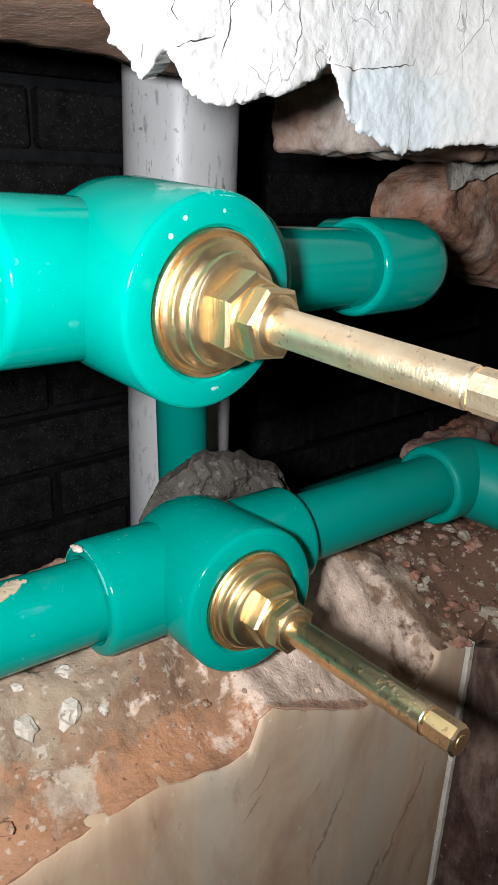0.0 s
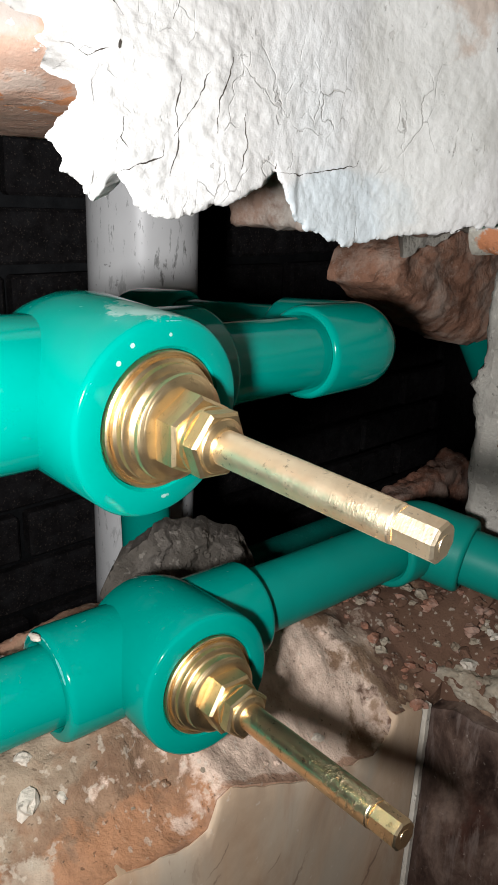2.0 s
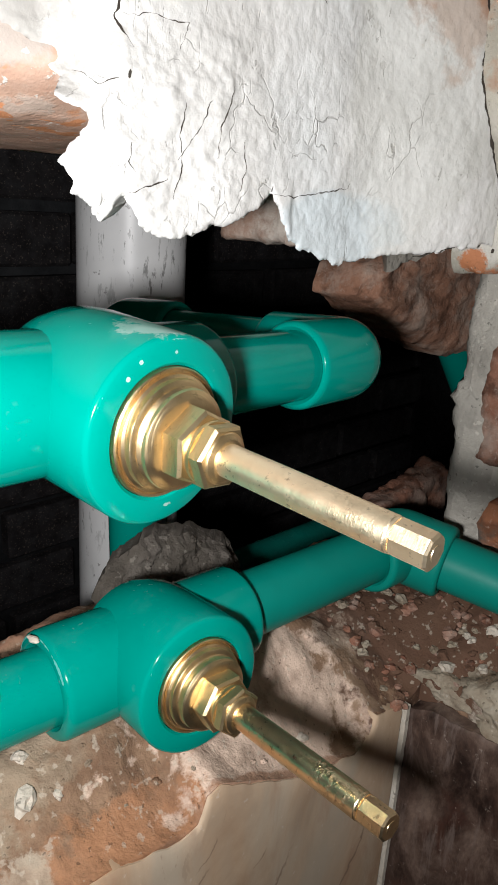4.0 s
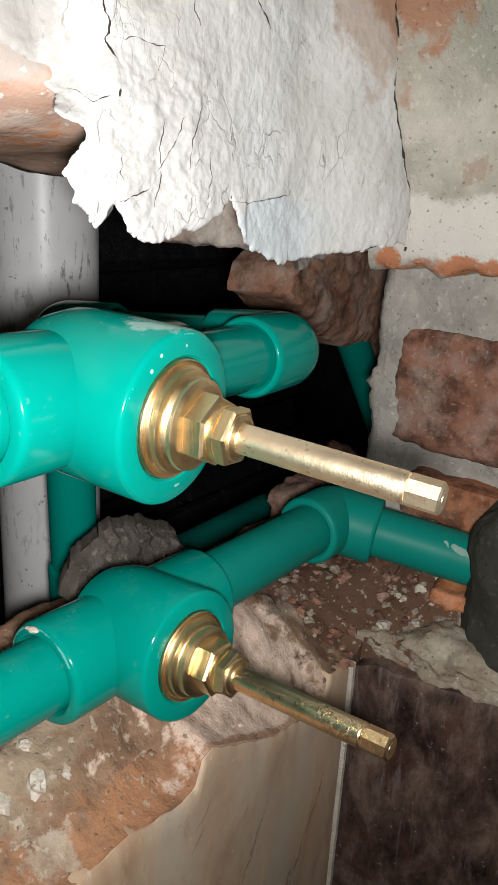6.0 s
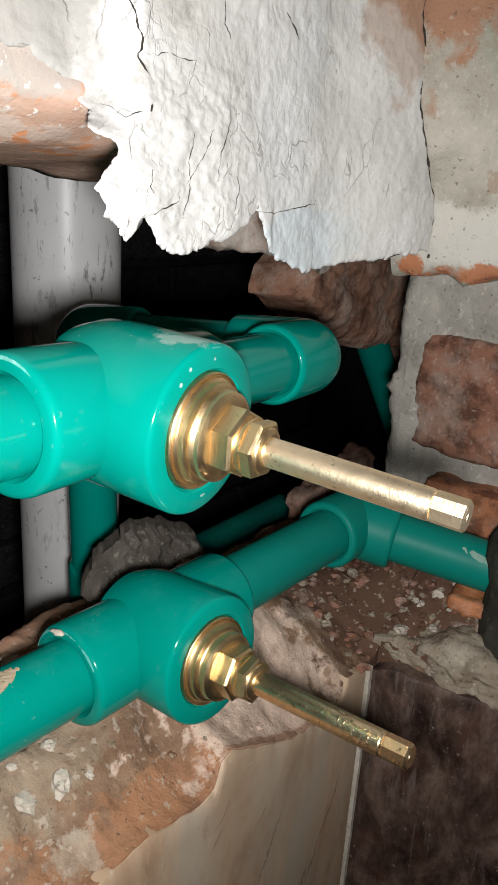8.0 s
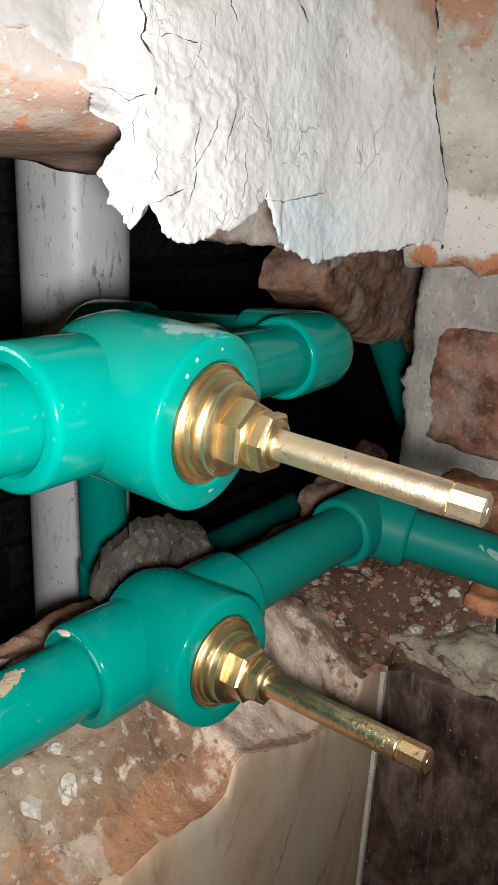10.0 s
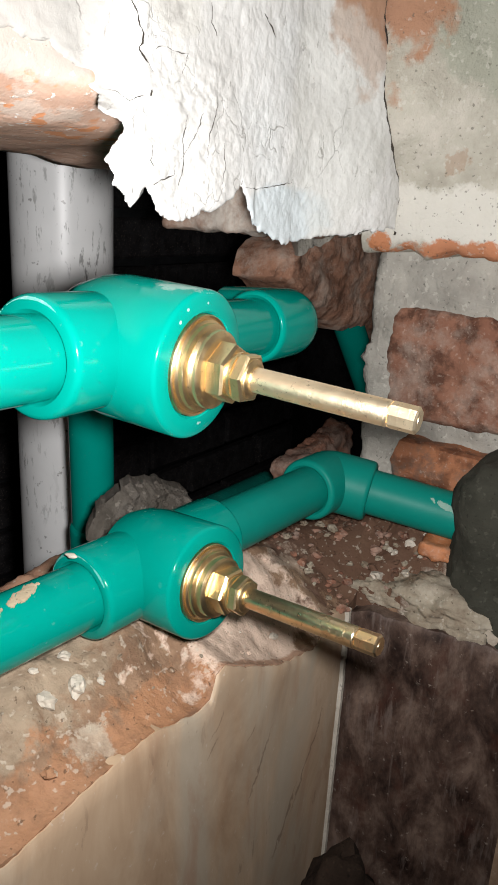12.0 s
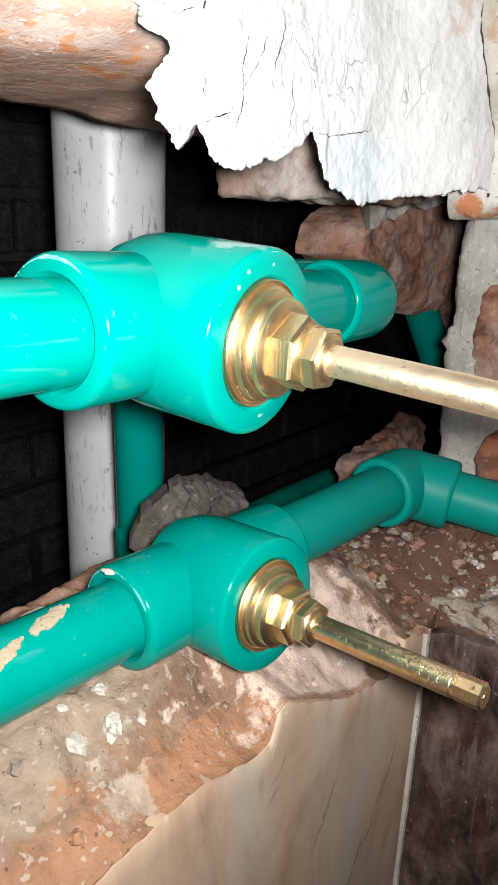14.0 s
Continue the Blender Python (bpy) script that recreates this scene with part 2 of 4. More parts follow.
def make_brass(name, tone=(0.86, 0.67, 0.39), dark=(0.52, 0.37, 0.19), rough=0.31, worn=0.35, flecks=0.20, turned=0.45, dents=0.0):
    n = Nodes(name)
    patch = n.mask(n.noise(160, 4, 0.6), 0.35, 0.75)
    col = n.mix(n.mul(patch, worn), tone, dark)
    # flecks of grime in the brass
    darkening = n.mul(n.mask(n.noise(520, 4, 0.65), 0.60, 0.70), flecks)
    col = n.mix(darkening, col, (0.22, 0.14, 0.07))
    r = n.mul(n.mul(n.noise(300, 4), 0.14), rough - 0.07, "ADD")
    # fine rings left by the lathe, square to the spindle
    rings = n.noise(1, 2, 0.5, n.place((60, 2600, 60)))
    nor = n.bump(n.noise(420, 4, 0.6), 0.04 + 0.16 * flecks, 0.0005, n.bump(rings, turned, 0.0003))
    if dents:
        nor = n.bump(n.mul(n.mask(n.noise(560, 3, 0.6), 0.50, 0.66), n.mask(n.noise(110, 3), 0.44, 0.58)), dents, 0.0004, nor)
    return n.done(col, r, nor, 1.0)


def make_plaster():
    n = Nodes("white_plaster")
    col = n.ramp(n.noise(28, 5, 0.6), [(0.25, (0.50, 0.49, 0.465)), (0.5, (0.66, 0.655, 0.635)), (0.8, (0.74, 0.735, 0.715))])
    col = n.mix(n.mul(n.mask(n.noise(13, 3), 0.5, 0.68), 0.5), col, (0.60, 0.63, 0.635))
    dirt = n.mul(n.mask(n.noise(330, 3, 0.7), 0.68, 0.74), 0.4)
    col = n.mix(dirt, col, (0.36, 0.33, 0.28))
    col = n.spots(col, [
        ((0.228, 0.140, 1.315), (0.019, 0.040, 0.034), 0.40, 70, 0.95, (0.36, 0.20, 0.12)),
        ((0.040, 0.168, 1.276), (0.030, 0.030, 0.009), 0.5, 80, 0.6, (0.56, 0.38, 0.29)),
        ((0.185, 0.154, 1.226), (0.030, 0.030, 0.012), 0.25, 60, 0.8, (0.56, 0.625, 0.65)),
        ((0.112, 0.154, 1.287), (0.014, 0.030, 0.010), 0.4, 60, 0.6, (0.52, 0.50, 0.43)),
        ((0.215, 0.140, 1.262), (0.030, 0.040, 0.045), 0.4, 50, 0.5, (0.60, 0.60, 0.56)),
        # next two: left plaster darkened in colour to offset the torch's nearness
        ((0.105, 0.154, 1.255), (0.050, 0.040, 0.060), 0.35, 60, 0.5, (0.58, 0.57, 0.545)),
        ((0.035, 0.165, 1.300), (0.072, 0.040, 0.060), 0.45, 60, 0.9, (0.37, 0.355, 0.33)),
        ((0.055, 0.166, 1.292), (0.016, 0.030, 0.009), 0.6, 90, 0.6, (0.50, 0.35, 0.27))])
    nick = n.mul(n.mask(n.noise(1, 3, 0.6, n.place((260, 260, 110)), 1.2), 0.665, 0.685), n.mask(n.noise(30, 2), 0.42, 0.6))
    col = n.mix(n.mul(nick, 0.4), col, (0.20, 0.18, 0.16))
    # hairline cracks, their dirt and shade put into the colour: blocks in the crumbling lobe, upright tears elsewhere
    lobe = n.spot((0.112, 0.154, 1.258), (0.052, 0.05, 0.050), 0.4, 60)
    block = n.mul(n.cracks(62.0, (1, 1, 1), 0.016), n.mul(lobe, n.mask(n.noise(48, 3), 0.52, 0.60)))
    tear = n.mul(n.cracks(115.0, (1, 1, 0.40), 0.016, 0.006), n.mask(n.noise(36, 3), 0.56, 0.64))
    gap = n.mul(block, tear, "MAXIMUM")
    col = n.mix(n.mul(gap, 0.46), col, (0.20, 0.18, 0.16))
    grey = n.mul(n.mask(n.noise(1, 5, 0.65, n.place((190, 190, 120))), 0.50, 0.66), 0.16)
    col = n.mix(grey, col, (0.46, 0.455, 0.44))
    flakes = n.noise(1, 6, 0.60, n.place((110, 110, 140)), 0.7)
    nor = n.bump(flakes, 0.22, 0.0011, n.bump(n.mul(n.mul(nick, gap, "MAXIMUM"), -1.0), 0.5, 0.0007, n.bump(n.noise(650, 4, 0.65), 0.45, 0.0006)))
    return n.done(col, 0.66, nor, spec=0.3)


def make_mortar(name, lo, mid, hi, grit=(0.55, 0.52, 0.46), gritty=0.5, bump=0.7, marks=(), mottle=0.0):
    n = Nodes(name)
    col = n.ramp(n.noise(38, 6, 0.65), [(0.28, lo), (0.5, mid), (0.74, hi)])
    col = n.spots(col, marks)
    col = n.mix(n.mul(n.mask(n.noise(62, 6, 0.7), 0.47, 0.66), mottle), col, tuple(0.8 * c for c in lo))
    spots = n.mul(n.mask(n.noise(310, 2, 0.5), 0.62, 0.68), gritty)
    col = n.mix(spots, col, grit)
    pits = n.mul(n.mask(n.noise(480, 2, 0.5), 0.34, 0.28), 0.6)
    col = n.mix(pits, col, tuple(0.35 * c for c in lo))
    nor = n.bump(n.noise(120, 6, 0.7), bump, 0.003, n.bump(n.noise(800, 3), 0.5, 0.0008))
    return n.done(col, 0.9, nor, spec=0.2)


def make_brick(name, lo, hi, dust=(0.42, 0.36, 0.31), dusty=0.6, bump=0.6, marks=(), burnt=0.45):
    n = Nodes(name)
    info = n.tree.nodes.new("ShaderNodeObjectInfo")
    col = n.ramp(n.noise(45, 5, 0.6), [(0.3, lo), (0.7, hi)])
    col = n.mix(n.mul(info.outputs["Random"], 0.25), col, lo)
    veil = n.mul(n.mask(n.noise(34, 6, 0.72), 0.46, 0.64), dusty)
    col = n.mix(n.mul(n.mask(n.noise(75, 4, 0.6), 0.52, 0.40), burnt), col, tuple(0.35 * c for c in lo))
    col = n.mix(veil, col, dust)
    col = n.spots(col, marks)
    grain = n.mul(n.mask(n.noise(420, 3), 0.6, 0.7), 0.35)
    col = n.mix(grain, col, (0.50, 0.40, 0.33))
    nor = n.bump(n.noise(90, 6, 0.68), bump, 0.003, n.bump(n.noise(700, 3), 0.4, 0.0007))
    return n.done(col, 0.88, nor, spec=0.2)


def make_limed_face():
    """Old brick under flaking limewash, bare along its broken lower edge."""
    n = Nodes("flaking_limed_brick")
    col = n.ramp(n.noise(55, 5, 0.65), [(0.30, (0.42, 0.245, 0.175)), (0.52, (0.48, 0.305, 0.225)), (0.72, (0.53, 0.37, 0.29))])
    film = n.mask(n.noise(46, 6, 0.62), 0.485, 0.530)
    col = n.mix(n.mul(film, 0.60), col, (0.52, 0.44, 0.38))
    # bare brick, its colour also lightened for the underside's lack of torch light
    bare = n.spot((0.000, 0.225, 1.2465), (0.300, 0.090, 0.0050), 0.35, 75)
    col = n.mix(n.mul(bare, 0.85), col, n.ramp(n.noise(80, 5, 0.65), [(0.32, (0.44, 0.255, 0.180)), (0.55, (0.57, 0.350, 0.255)), (0.75, (0.64, 0.46, 0.37))]))
    fresh = n.mul(n.mask(n.noise(95, 3, 0.5), 0.575, 0.605), n.spot((0.000, 0.180, 1.2530), (0.300, 0.040, 0.0100), 0.5, 70))
    col = n.mix(n.mul(fresh, 0.9), col, (0.58, 0.235, 0.100))
    col = n.spots(col, [((0.068, 0.168, 1.2690), (0.024, 0.030, 0.0085), 0.5, 80, 0.75, (0.40, 0.385, 0.355)), ((0.1006, 0.170, 1.2500), (0.0042, 0.010, 0.0035), 0.4, 120, 0.9, (0.55, 0.22, 0.085))])
    flake = n.mask(n.noise(230, 4, 0.6), 0.635, 0.665)
    col = n.mix(n.mul(flake, 0.8), col, (0.70, 0.665, 0.62))
    pit = n.mask(n.noise(330, 3, 0.6), 0.30, 0.26)
    col = n.mix(n.mul(pit, 0.7), col, (0.14, 0.085, 0.06))
    nor = n.bump(n.mul(film, flake, "ADD"), 0.3, 0.0005, n.bump(n.noise(85, 6, 0.68), 0.30, 0.0025, n.bump(n.noise(700, 3), 0.35, 0.0006)))
    return n.done(col, 0.9, nor, spec=0.2)


def make_beige_tile():
    n = Nodes("beige_marbled_tile")
    v = n.place((24, 24, 8), (0, 0.35, 0))
    col = n.ramp(n.noise(1, 7, 0.66, v, 0.7), [(0.28, (0.31, 0.195, 0.118)), (0.5, (0.46, 0.33, 0.22)), (0.72, (0.59, 0.46, 0.335))])
    grey = n.mask(n.noise(1, 5, 0.6, n.place((20, 20, 6), (0, 0.4, 0)), 0.5), 0.5, 0.66)
    col = n.mix(n.mul(grey, 0.55), col, (0.39, 0.36, 0.295))
    rust = n.mask(n.noise(1, 5, 0.65, n.place((38, 38, 10), (0, 0.3, 0)), 0.8), 0.54, 0.70)
    col = n.mix(n.mul(rust, 0.6), col, (0.36, 0.205, 0.13))
    veins = n.mul(n.mask(n.noise(1, 5, 0.7, n.place((170, 170, 42), (0, 0.55, 0)), 0.4), 0.635, 0.68), n.mask(n.noise(22, 2), 0.45, 0.6))
    col = n.mix(n.mul(veins, 0.40), col, (0.18, 0.115, 0.08))
    # long leaning veins and short flecks
    for x, z, lx, lz, lean in ((0.194, 0.950, 0.0012, 0.022, 0.55), (0.178, 0.930, 0.0016, 0.020, 0.55), (0.2046, 0.968, 0.0010, 0.016, 0.5), (0.1153, 1.0297, 0.0008, 0.005, 0.9),
                               (0.1404, 1.0087, 0.0008, 0.003, 0.8), (0.1117, 1.0196, 0.0008, 0.004, 0.8), (0.150, 0.985, 0.0010, 0.018, 0.5)):
        col = n.mix(n.mul(n.streak(x, z, lx, lz, lean), 0.6), col, (0.17, 0.11, 0.075))
    dust = n.mul(n.mask(n.noise(300, 4, 0.6), 0.64, 0.72), 0.35)
    col = n.mix(dust, col, (0.62, 0.56, 0.49))
    return n.done(col, n.mask(n.noise(60, 4), -1.0, 1.6), n.bump(n.noise(220, 3), 0.12, 0.0006), spec=0.3)


def make_dark_tile():
    n = Nodes("dark_marbled_tile")
    col = n.ramp(n.noise(1, 7, 0.70, n.place((55, 55, 30), (0.2, 0, 0)), 0.3), [(0.36, (0.016, 0.008, 0.006)), (0.50, (0.070, 0.043, 0.033)), (0.66, (0.170, 0.118, 0.092))])
    warm = n.mask(n.noise(1, 5, 0.7, n.place((38, 38, 24), (0.3, 0, 0)), 0.2), 0.54, 0.64)
    col = n.mix(n.mul(warm, 0.6), col, (0.055, 0.020, 0.013))
    grey = n.mul(n.mask(n.noise(1, 6, 0.7, n.place((170, 170, 24), (0.1, 0, 0)), 0.2), 0.54, 0.66), 0.65)
    col = n.mix(grey, col, (0.16, 0.122, 0.105))
    spots = n.mul(n.mask(n.noise(260, 4, 0.65), 0.64, 0.72), 0.45)
    col = n.mix(spots, col, (0.40, 0.34, 0.29))
    return n.done(col, n.mask(n.noise(70, 4), -0.6, 1.6), n.bump(n.noise(180, 4), 0.2, 0.0008), spec=0.4)


def make_grey_pipe():
    n = Nodes("grey_plastic_pipe")
    col = n.ramp(n.noise(18, 4), [(0.3, (0.69, 0.69, 0.685)), (0.7, (0.79, 0.79, 0.785))])
    marks = n.mul(n.mask(n.noise(1, 4, 0.7, n.place((230, 230, 60))), 0.575, 0.635), n.mul(n.mask(n.noise(11, 2), 0.42, 0.60), 0.75))
    col = n.mix(marks, col, (0.10, 0.10, 0.09))
    dots = n.mul(n.mask(n.noise(200, 2), 0.68, 0.72), 0.6)
    col = n.mix(dots, col, (0.12, 0.11, 0.10))
    return n.done(col, 0.36, n.bump(n.noise(60, 3), 0.12, 0.0008), spec=0.4)


GREEN = make_green()
GREEN_DARK = make_green("dark_green_pipe", 0.42, 0.15)
# lower-line green: dull with wear, its colour also darkened for weaker light there
GREEN_WORN_DIM = make_green("worn_dim_green_pipe", 0.16, 0.34)
SCUFF = make_mortar("whitened_plastic", (0.03, 0.30, 0.26), (0.09, 0.36, 0.32), (0.26, 0.48, 0.44), (0.45, 0.58, 0.54), 0.4, 0.2)
SCUFF_PALE = make_mortar("limy_scuff", (0.10, 0.26, 0.21), (0.22, 0.36, 0.30), (0.42, 0.50, 0.44), (0.45, 0.50, 0.45), 0.4, 0.2)
BRASS = make_brass("yellow_brass", rough=0.35, flecks=0.32, turned=0.60, dents=0.10)
BRASS_DULL = make_brass("scuffed_brass", (0.98, 0.82, 0.58), (0.78, 0.58, 0.36), 0.41, 0.45, 0.60, 0.10, 0.11)
BRASS_PITTED = make_brass("pitted_brass", (0.92, 0.72, 0.46), (0.56, 0.40, 0.22), 0.30, 0.45, 0.7, 0.06, 0.30)
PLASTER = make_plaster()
CRACK_DARK = make_mortar("dark_crack_fill", (0.035, 0.028, 0.022), (0.055, 0.046, 0.038), (0.085, 0.072, 0.060), (0.08, 0.07, 0.06), 0.2, 0.3)
CEMENT = make_mortar("grey_cement", (0.24, 0.225, 0.195), (0.36, 0.34, 0.30), (0.47, 0.445, 0.39))
CEMENT_WARM = make_mortar("beige_render", (0.30, 0.27, 0.22), (0.43, 0.40, 0.34), (0.54, 0.50, 0.44))
CEMENT_DARK = make_mortar("dark_cement", (0.028, 0.028, 0.021), (0.040, 0.039, 0.030), (0.054, 0.053, 0.041), (0.11, 0.105, 0.085), 0.3, 0.4)
LUMP_DARK = make_mortar("dark_brown_lump", (0.016, 0.010, 0.007), (0.030, 0.019, 0.013), (0.055, 0.036, 0.025), (0.09, 0.06, 0.04), 0.3, 0.8)
RUBBLE = make_mortar("earthy_rubble_mortar", (0.145, 0.082, 0.050), (0.26, 0.165, 0.105), (0.37, 0.270, 0.190), (0.48, 0.42, 0.34), 0.5, 0.35, [
    ((0.035, 0.170, 1.065), (0.060, 0.022, 0.030), 0.5, 60, 0.7, (0.31, 0.25, 0.180)),
    ((0.020, 0.131, 1.055), (0.105, 0.014, 0.030), 0.6, 75, 0.7, (0.34, 0.165, 0.085)),
    ((0.100, 0.131, 1.055), (0.030, 0.015, 0.030), 0.55, 75, 0.7, (0.36, 0.18, 0.095)),
    ((0.163, 0.148, 1.046), (0.054, 0.034, 0.045), 0.75, 70, 0.92, (0.64, 0.49, 0.39)),
    ((0.160, 0.1285, 1.042), (0.055, 0.0035, 0.022), 0.40, 90, 0.8, (0.33, 0.185, 0.115)),
    ((0.055, 0.137, 1.058), (0.011, 0.007, 0.010), 0.55, 120, 0.7, (0.42, 0.36, 0.28)),
    ((0.010, 0.135, 1.058), (0.016, 0.008, 0.010), 0.55, 100, 0.6, (0.42, 0.36, 0.28)),
    ((0.085, 0.236, 1.060), (0.075, 0.016, 0.030), 0.40, 60, 0.8, (0.34, 0.190, 0.125)),
    ((0.225, 0.160, 1.060), (0.018, 0.014, 0.030), 0.70, 70, 0.6, (0.46, 0.375, 0.30)),
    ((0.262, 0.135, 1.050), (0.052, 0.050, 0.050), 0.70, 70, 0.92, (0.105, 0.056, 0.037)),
    ((0.250, 0.070, 1.035), (0.030, 0.030, 0.022), 0.45, 60, 0.8, (0.47, 0.42, 0.35))], 0.55)
RENDER = make_mortar("beige_wall_render", (0.28, 0.255, 0.205), (0.40, 0.375, 0.315), (0.52, 0.48, 0.42), (0.55, 0.52, 0.46), 0.35, 0.6, [
    ((0.268, 0.070, 1.310), (0.040, 0.050, 0.040), 0.45, 45, 0.7, (0.27, 0.28, 0.22)),
    ((0.262, 0.135, 1.335), (0.040, 0.020, 0.050), 0.40, 55, 0.9, (0.33, 0.165, 0.095)),
    ((0.268, 0.115, 1.228), (0.030, 0.060, 0.014), 0.45, 60, 0.8, (0.60, 0.575, 0.52)),
    ((0.266, 0.1455, 1.2135), (0.020, 0.0055, 0.0075), 0.55, 130, 0.95, (0.46, 0.175, 0.075)),
    ((0.270, 0.085, 1.2125), (0.030, 0.050, 0.0060), 0.50, 80, 0.95, (0.46, 0.18, 0.085)),
    ((0.268, 0.112, 1.253), (0.010, 0.006, 0.006), 0.90, 120, 0.45, (0.30, 0.18, 0.11))])
LEDGE_MORTAR = make_mortar("earthy_pale_mortar", (0.17, 0.115, 0.075), (0.31, 0.265, 0.20), (0.43, 0.385, 0.31), (0.5, 0.46, 0.39), 0.4, 0.6, (), 0.6)
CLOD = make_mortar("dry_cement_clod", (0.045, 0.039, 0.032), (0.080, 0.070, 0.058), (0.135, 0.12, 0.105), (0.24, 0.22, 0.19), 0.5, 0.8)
STONE = make_mortar("pale_stone", (0.42, 0.37, 0.30), (0.52, 0.465, 0.39), (0.60, 0.55, 0.47), (0.55, 0.50, 0.43), 0.3, 0.4)
BRICK = make_brick("red_brick", (0.19, 0.085, 0.055), (0.33, 0.165, 0.108), (0.36, 0.275, 0.225), 0.70, 0.7, (), 0.8)
BRICK_ORANGE = make_brick("fresh_orange_brick", (0.42, 0.15, 0.06), (0.56, 0.23, 0.10), (0.55, 0.45, 0.38), 0.35)
BRICK_SOOTED = make_brick("sooted_orange_brick", (0.26, 0.105, 0.055), (0.42, 0.18, 0.09), (0.10, 0.088, 0.075), 0.95, 0.7, (), 0.7)
BRICK_BROWN = make_brick("brown_brick", (0.30, 0.150, 0.095), (0.46, 0.255, 0.170), (0.50, 0.41, 0.34), 0.70, 0.8, (), 0.6)
BRICK_PALE = make_limed_face()
BRICK_LIMED = make_brick("broken_limed_brick", (0.30, 0.185, 0.135), (0.43, 0.30, 0.23), (0.55, 0.50, 0.44), 0.9)
BEIGE_TILE = make_beige_tile()
DARK_TILE = make_dark_tile()
GREY_PIPE = make_grey_pipe()
DRIED = make_mortar("dried_beige_mortar", (0.30, 0.24, 0.15), (0.38, 0.31, 0.21), (0.46, 0.385, 0.27), (0.5, 0.42, 0.32), 0.3, 0.4)
GROUT = make_mortar("white_grout", (0.40, 0.36, 0.29), (0.55, 0.50, 0.42), (0.66, 0.62, 0.54), (0.7, 0.67, 0.6), 0.3, 0.4)
# shaft tones kept near black: the shade of its depth is in the colour
SHAFT_DIM_BRICK = make_brick("dim_shaft_brick", (0.034, 0.031, 0.033), (0.062, 0.055, 0.056), (0.09, 0.09, 0.095), 0.5)
SHAFT_DIM = make_mortar("dim_shaft_mortar", (0.034, 0.036, 0.039), (0.056, 0.059, 0.063), (0.083, 0.084, 0.087), (0.06, 0.06, 0.06), 0.3)
ROOM = make_mortar("dull_wall_paint", (0.30, 0.28, 0.25), (0.34, 0.32, 0.29), (0.38, 0.36, 0.33), (0.4, 0.38, 0.35), 0.2, 0.2)

# ---- plan (metres) ----
UP_C, UP_P, UP_S = V(0.0872, 0.1517, 1.1829), V(0.9966, 0.0712, -0.0420), V(0.0684, -0.9956, -0.0644)
LO_C, LO_P, LO_S = V(0.1178, 0.1644, 1.0885), V(0.9982, -0.0600, -0.0085), V(-0.0594, -0.9964, 0.0611)
PIPE_R = 0.0125
SHAFT_BACK = 0.80


# ---- the wall with its broken opening ----
def rng(a, b, step):
    n = max(1, int(round((b - a) / step)))
    return [a + (b - a) * i / n for i in range(n + 1)]


# upper front wall: brick core above the opening; k below 0 is its broken underside
def core_front(x, k):
    if k < 0:
        u, w = min(1.0, -2 * k), max(0.0, -2 * k - 1)
        y = 0.1700 + 0.020 * u ** 1.5 + 0.082 * w
        z = 1.2615 - 0.0115 * u - 0.0036 * w ** 0.8 - 0.0035 * smooth(0.15, 0.17, x) * -k
    else:
        y, z = 0.1680 + 0.002 * (1 - min(1.0, k / 0.06)) ** 2, 1.2615 + 0.1385 * k
    y -= 0.0075 * smooth(0.064, 0.092, x) * smooth(1.2720, 1.2600, z) * smooth(0.262, 0.205, y)
    return V(x, y + 0.0009 * fbm((x, y, z), 70, 5, 3), z + (0.0007 if k < 0.02 else 0.0) * fbm((x, y, 0), 45, 4, 6))


def core_back(x, k):
    return V(x, 0.2760 + 0.003 * fbm((x, 1, 0), 45, 4, 9) + (0.02 * k if k > 0 else 0), 1.2490 + 0.151 * max(0.0, k) + (0.0015 * (1 + k) if k < 0 else 0.0015))


wall_front = solid_sheet("wall_front", rng(-0.30, 0.30, 0.003), rng(-1, 0, 0.05) + rng(0.02, 1, 0.026), core_front, core_back, BRICK_PALE)
tagged(wall_front, "old limed brick wall above a broken opening", "wall", kind="structure")

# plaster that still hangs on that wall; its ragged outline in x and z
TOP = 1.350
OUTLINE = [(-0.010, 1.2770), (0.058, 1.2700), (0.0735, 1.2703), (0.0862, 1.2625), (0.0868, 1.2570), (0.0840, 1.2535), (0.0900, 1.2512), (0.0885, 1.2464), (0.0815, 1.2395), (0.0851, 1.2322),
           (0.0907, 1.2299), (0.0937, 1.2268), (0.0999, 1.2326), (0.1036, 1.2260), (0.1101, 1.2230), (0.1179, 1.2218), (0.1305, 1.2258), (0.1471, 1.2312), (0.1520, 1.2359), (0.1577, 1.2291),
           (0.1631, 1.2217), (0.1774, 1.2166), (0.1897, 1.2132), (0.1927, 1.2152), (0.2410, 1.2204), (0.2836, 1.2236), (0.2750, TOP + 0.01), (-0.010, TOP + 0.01)]
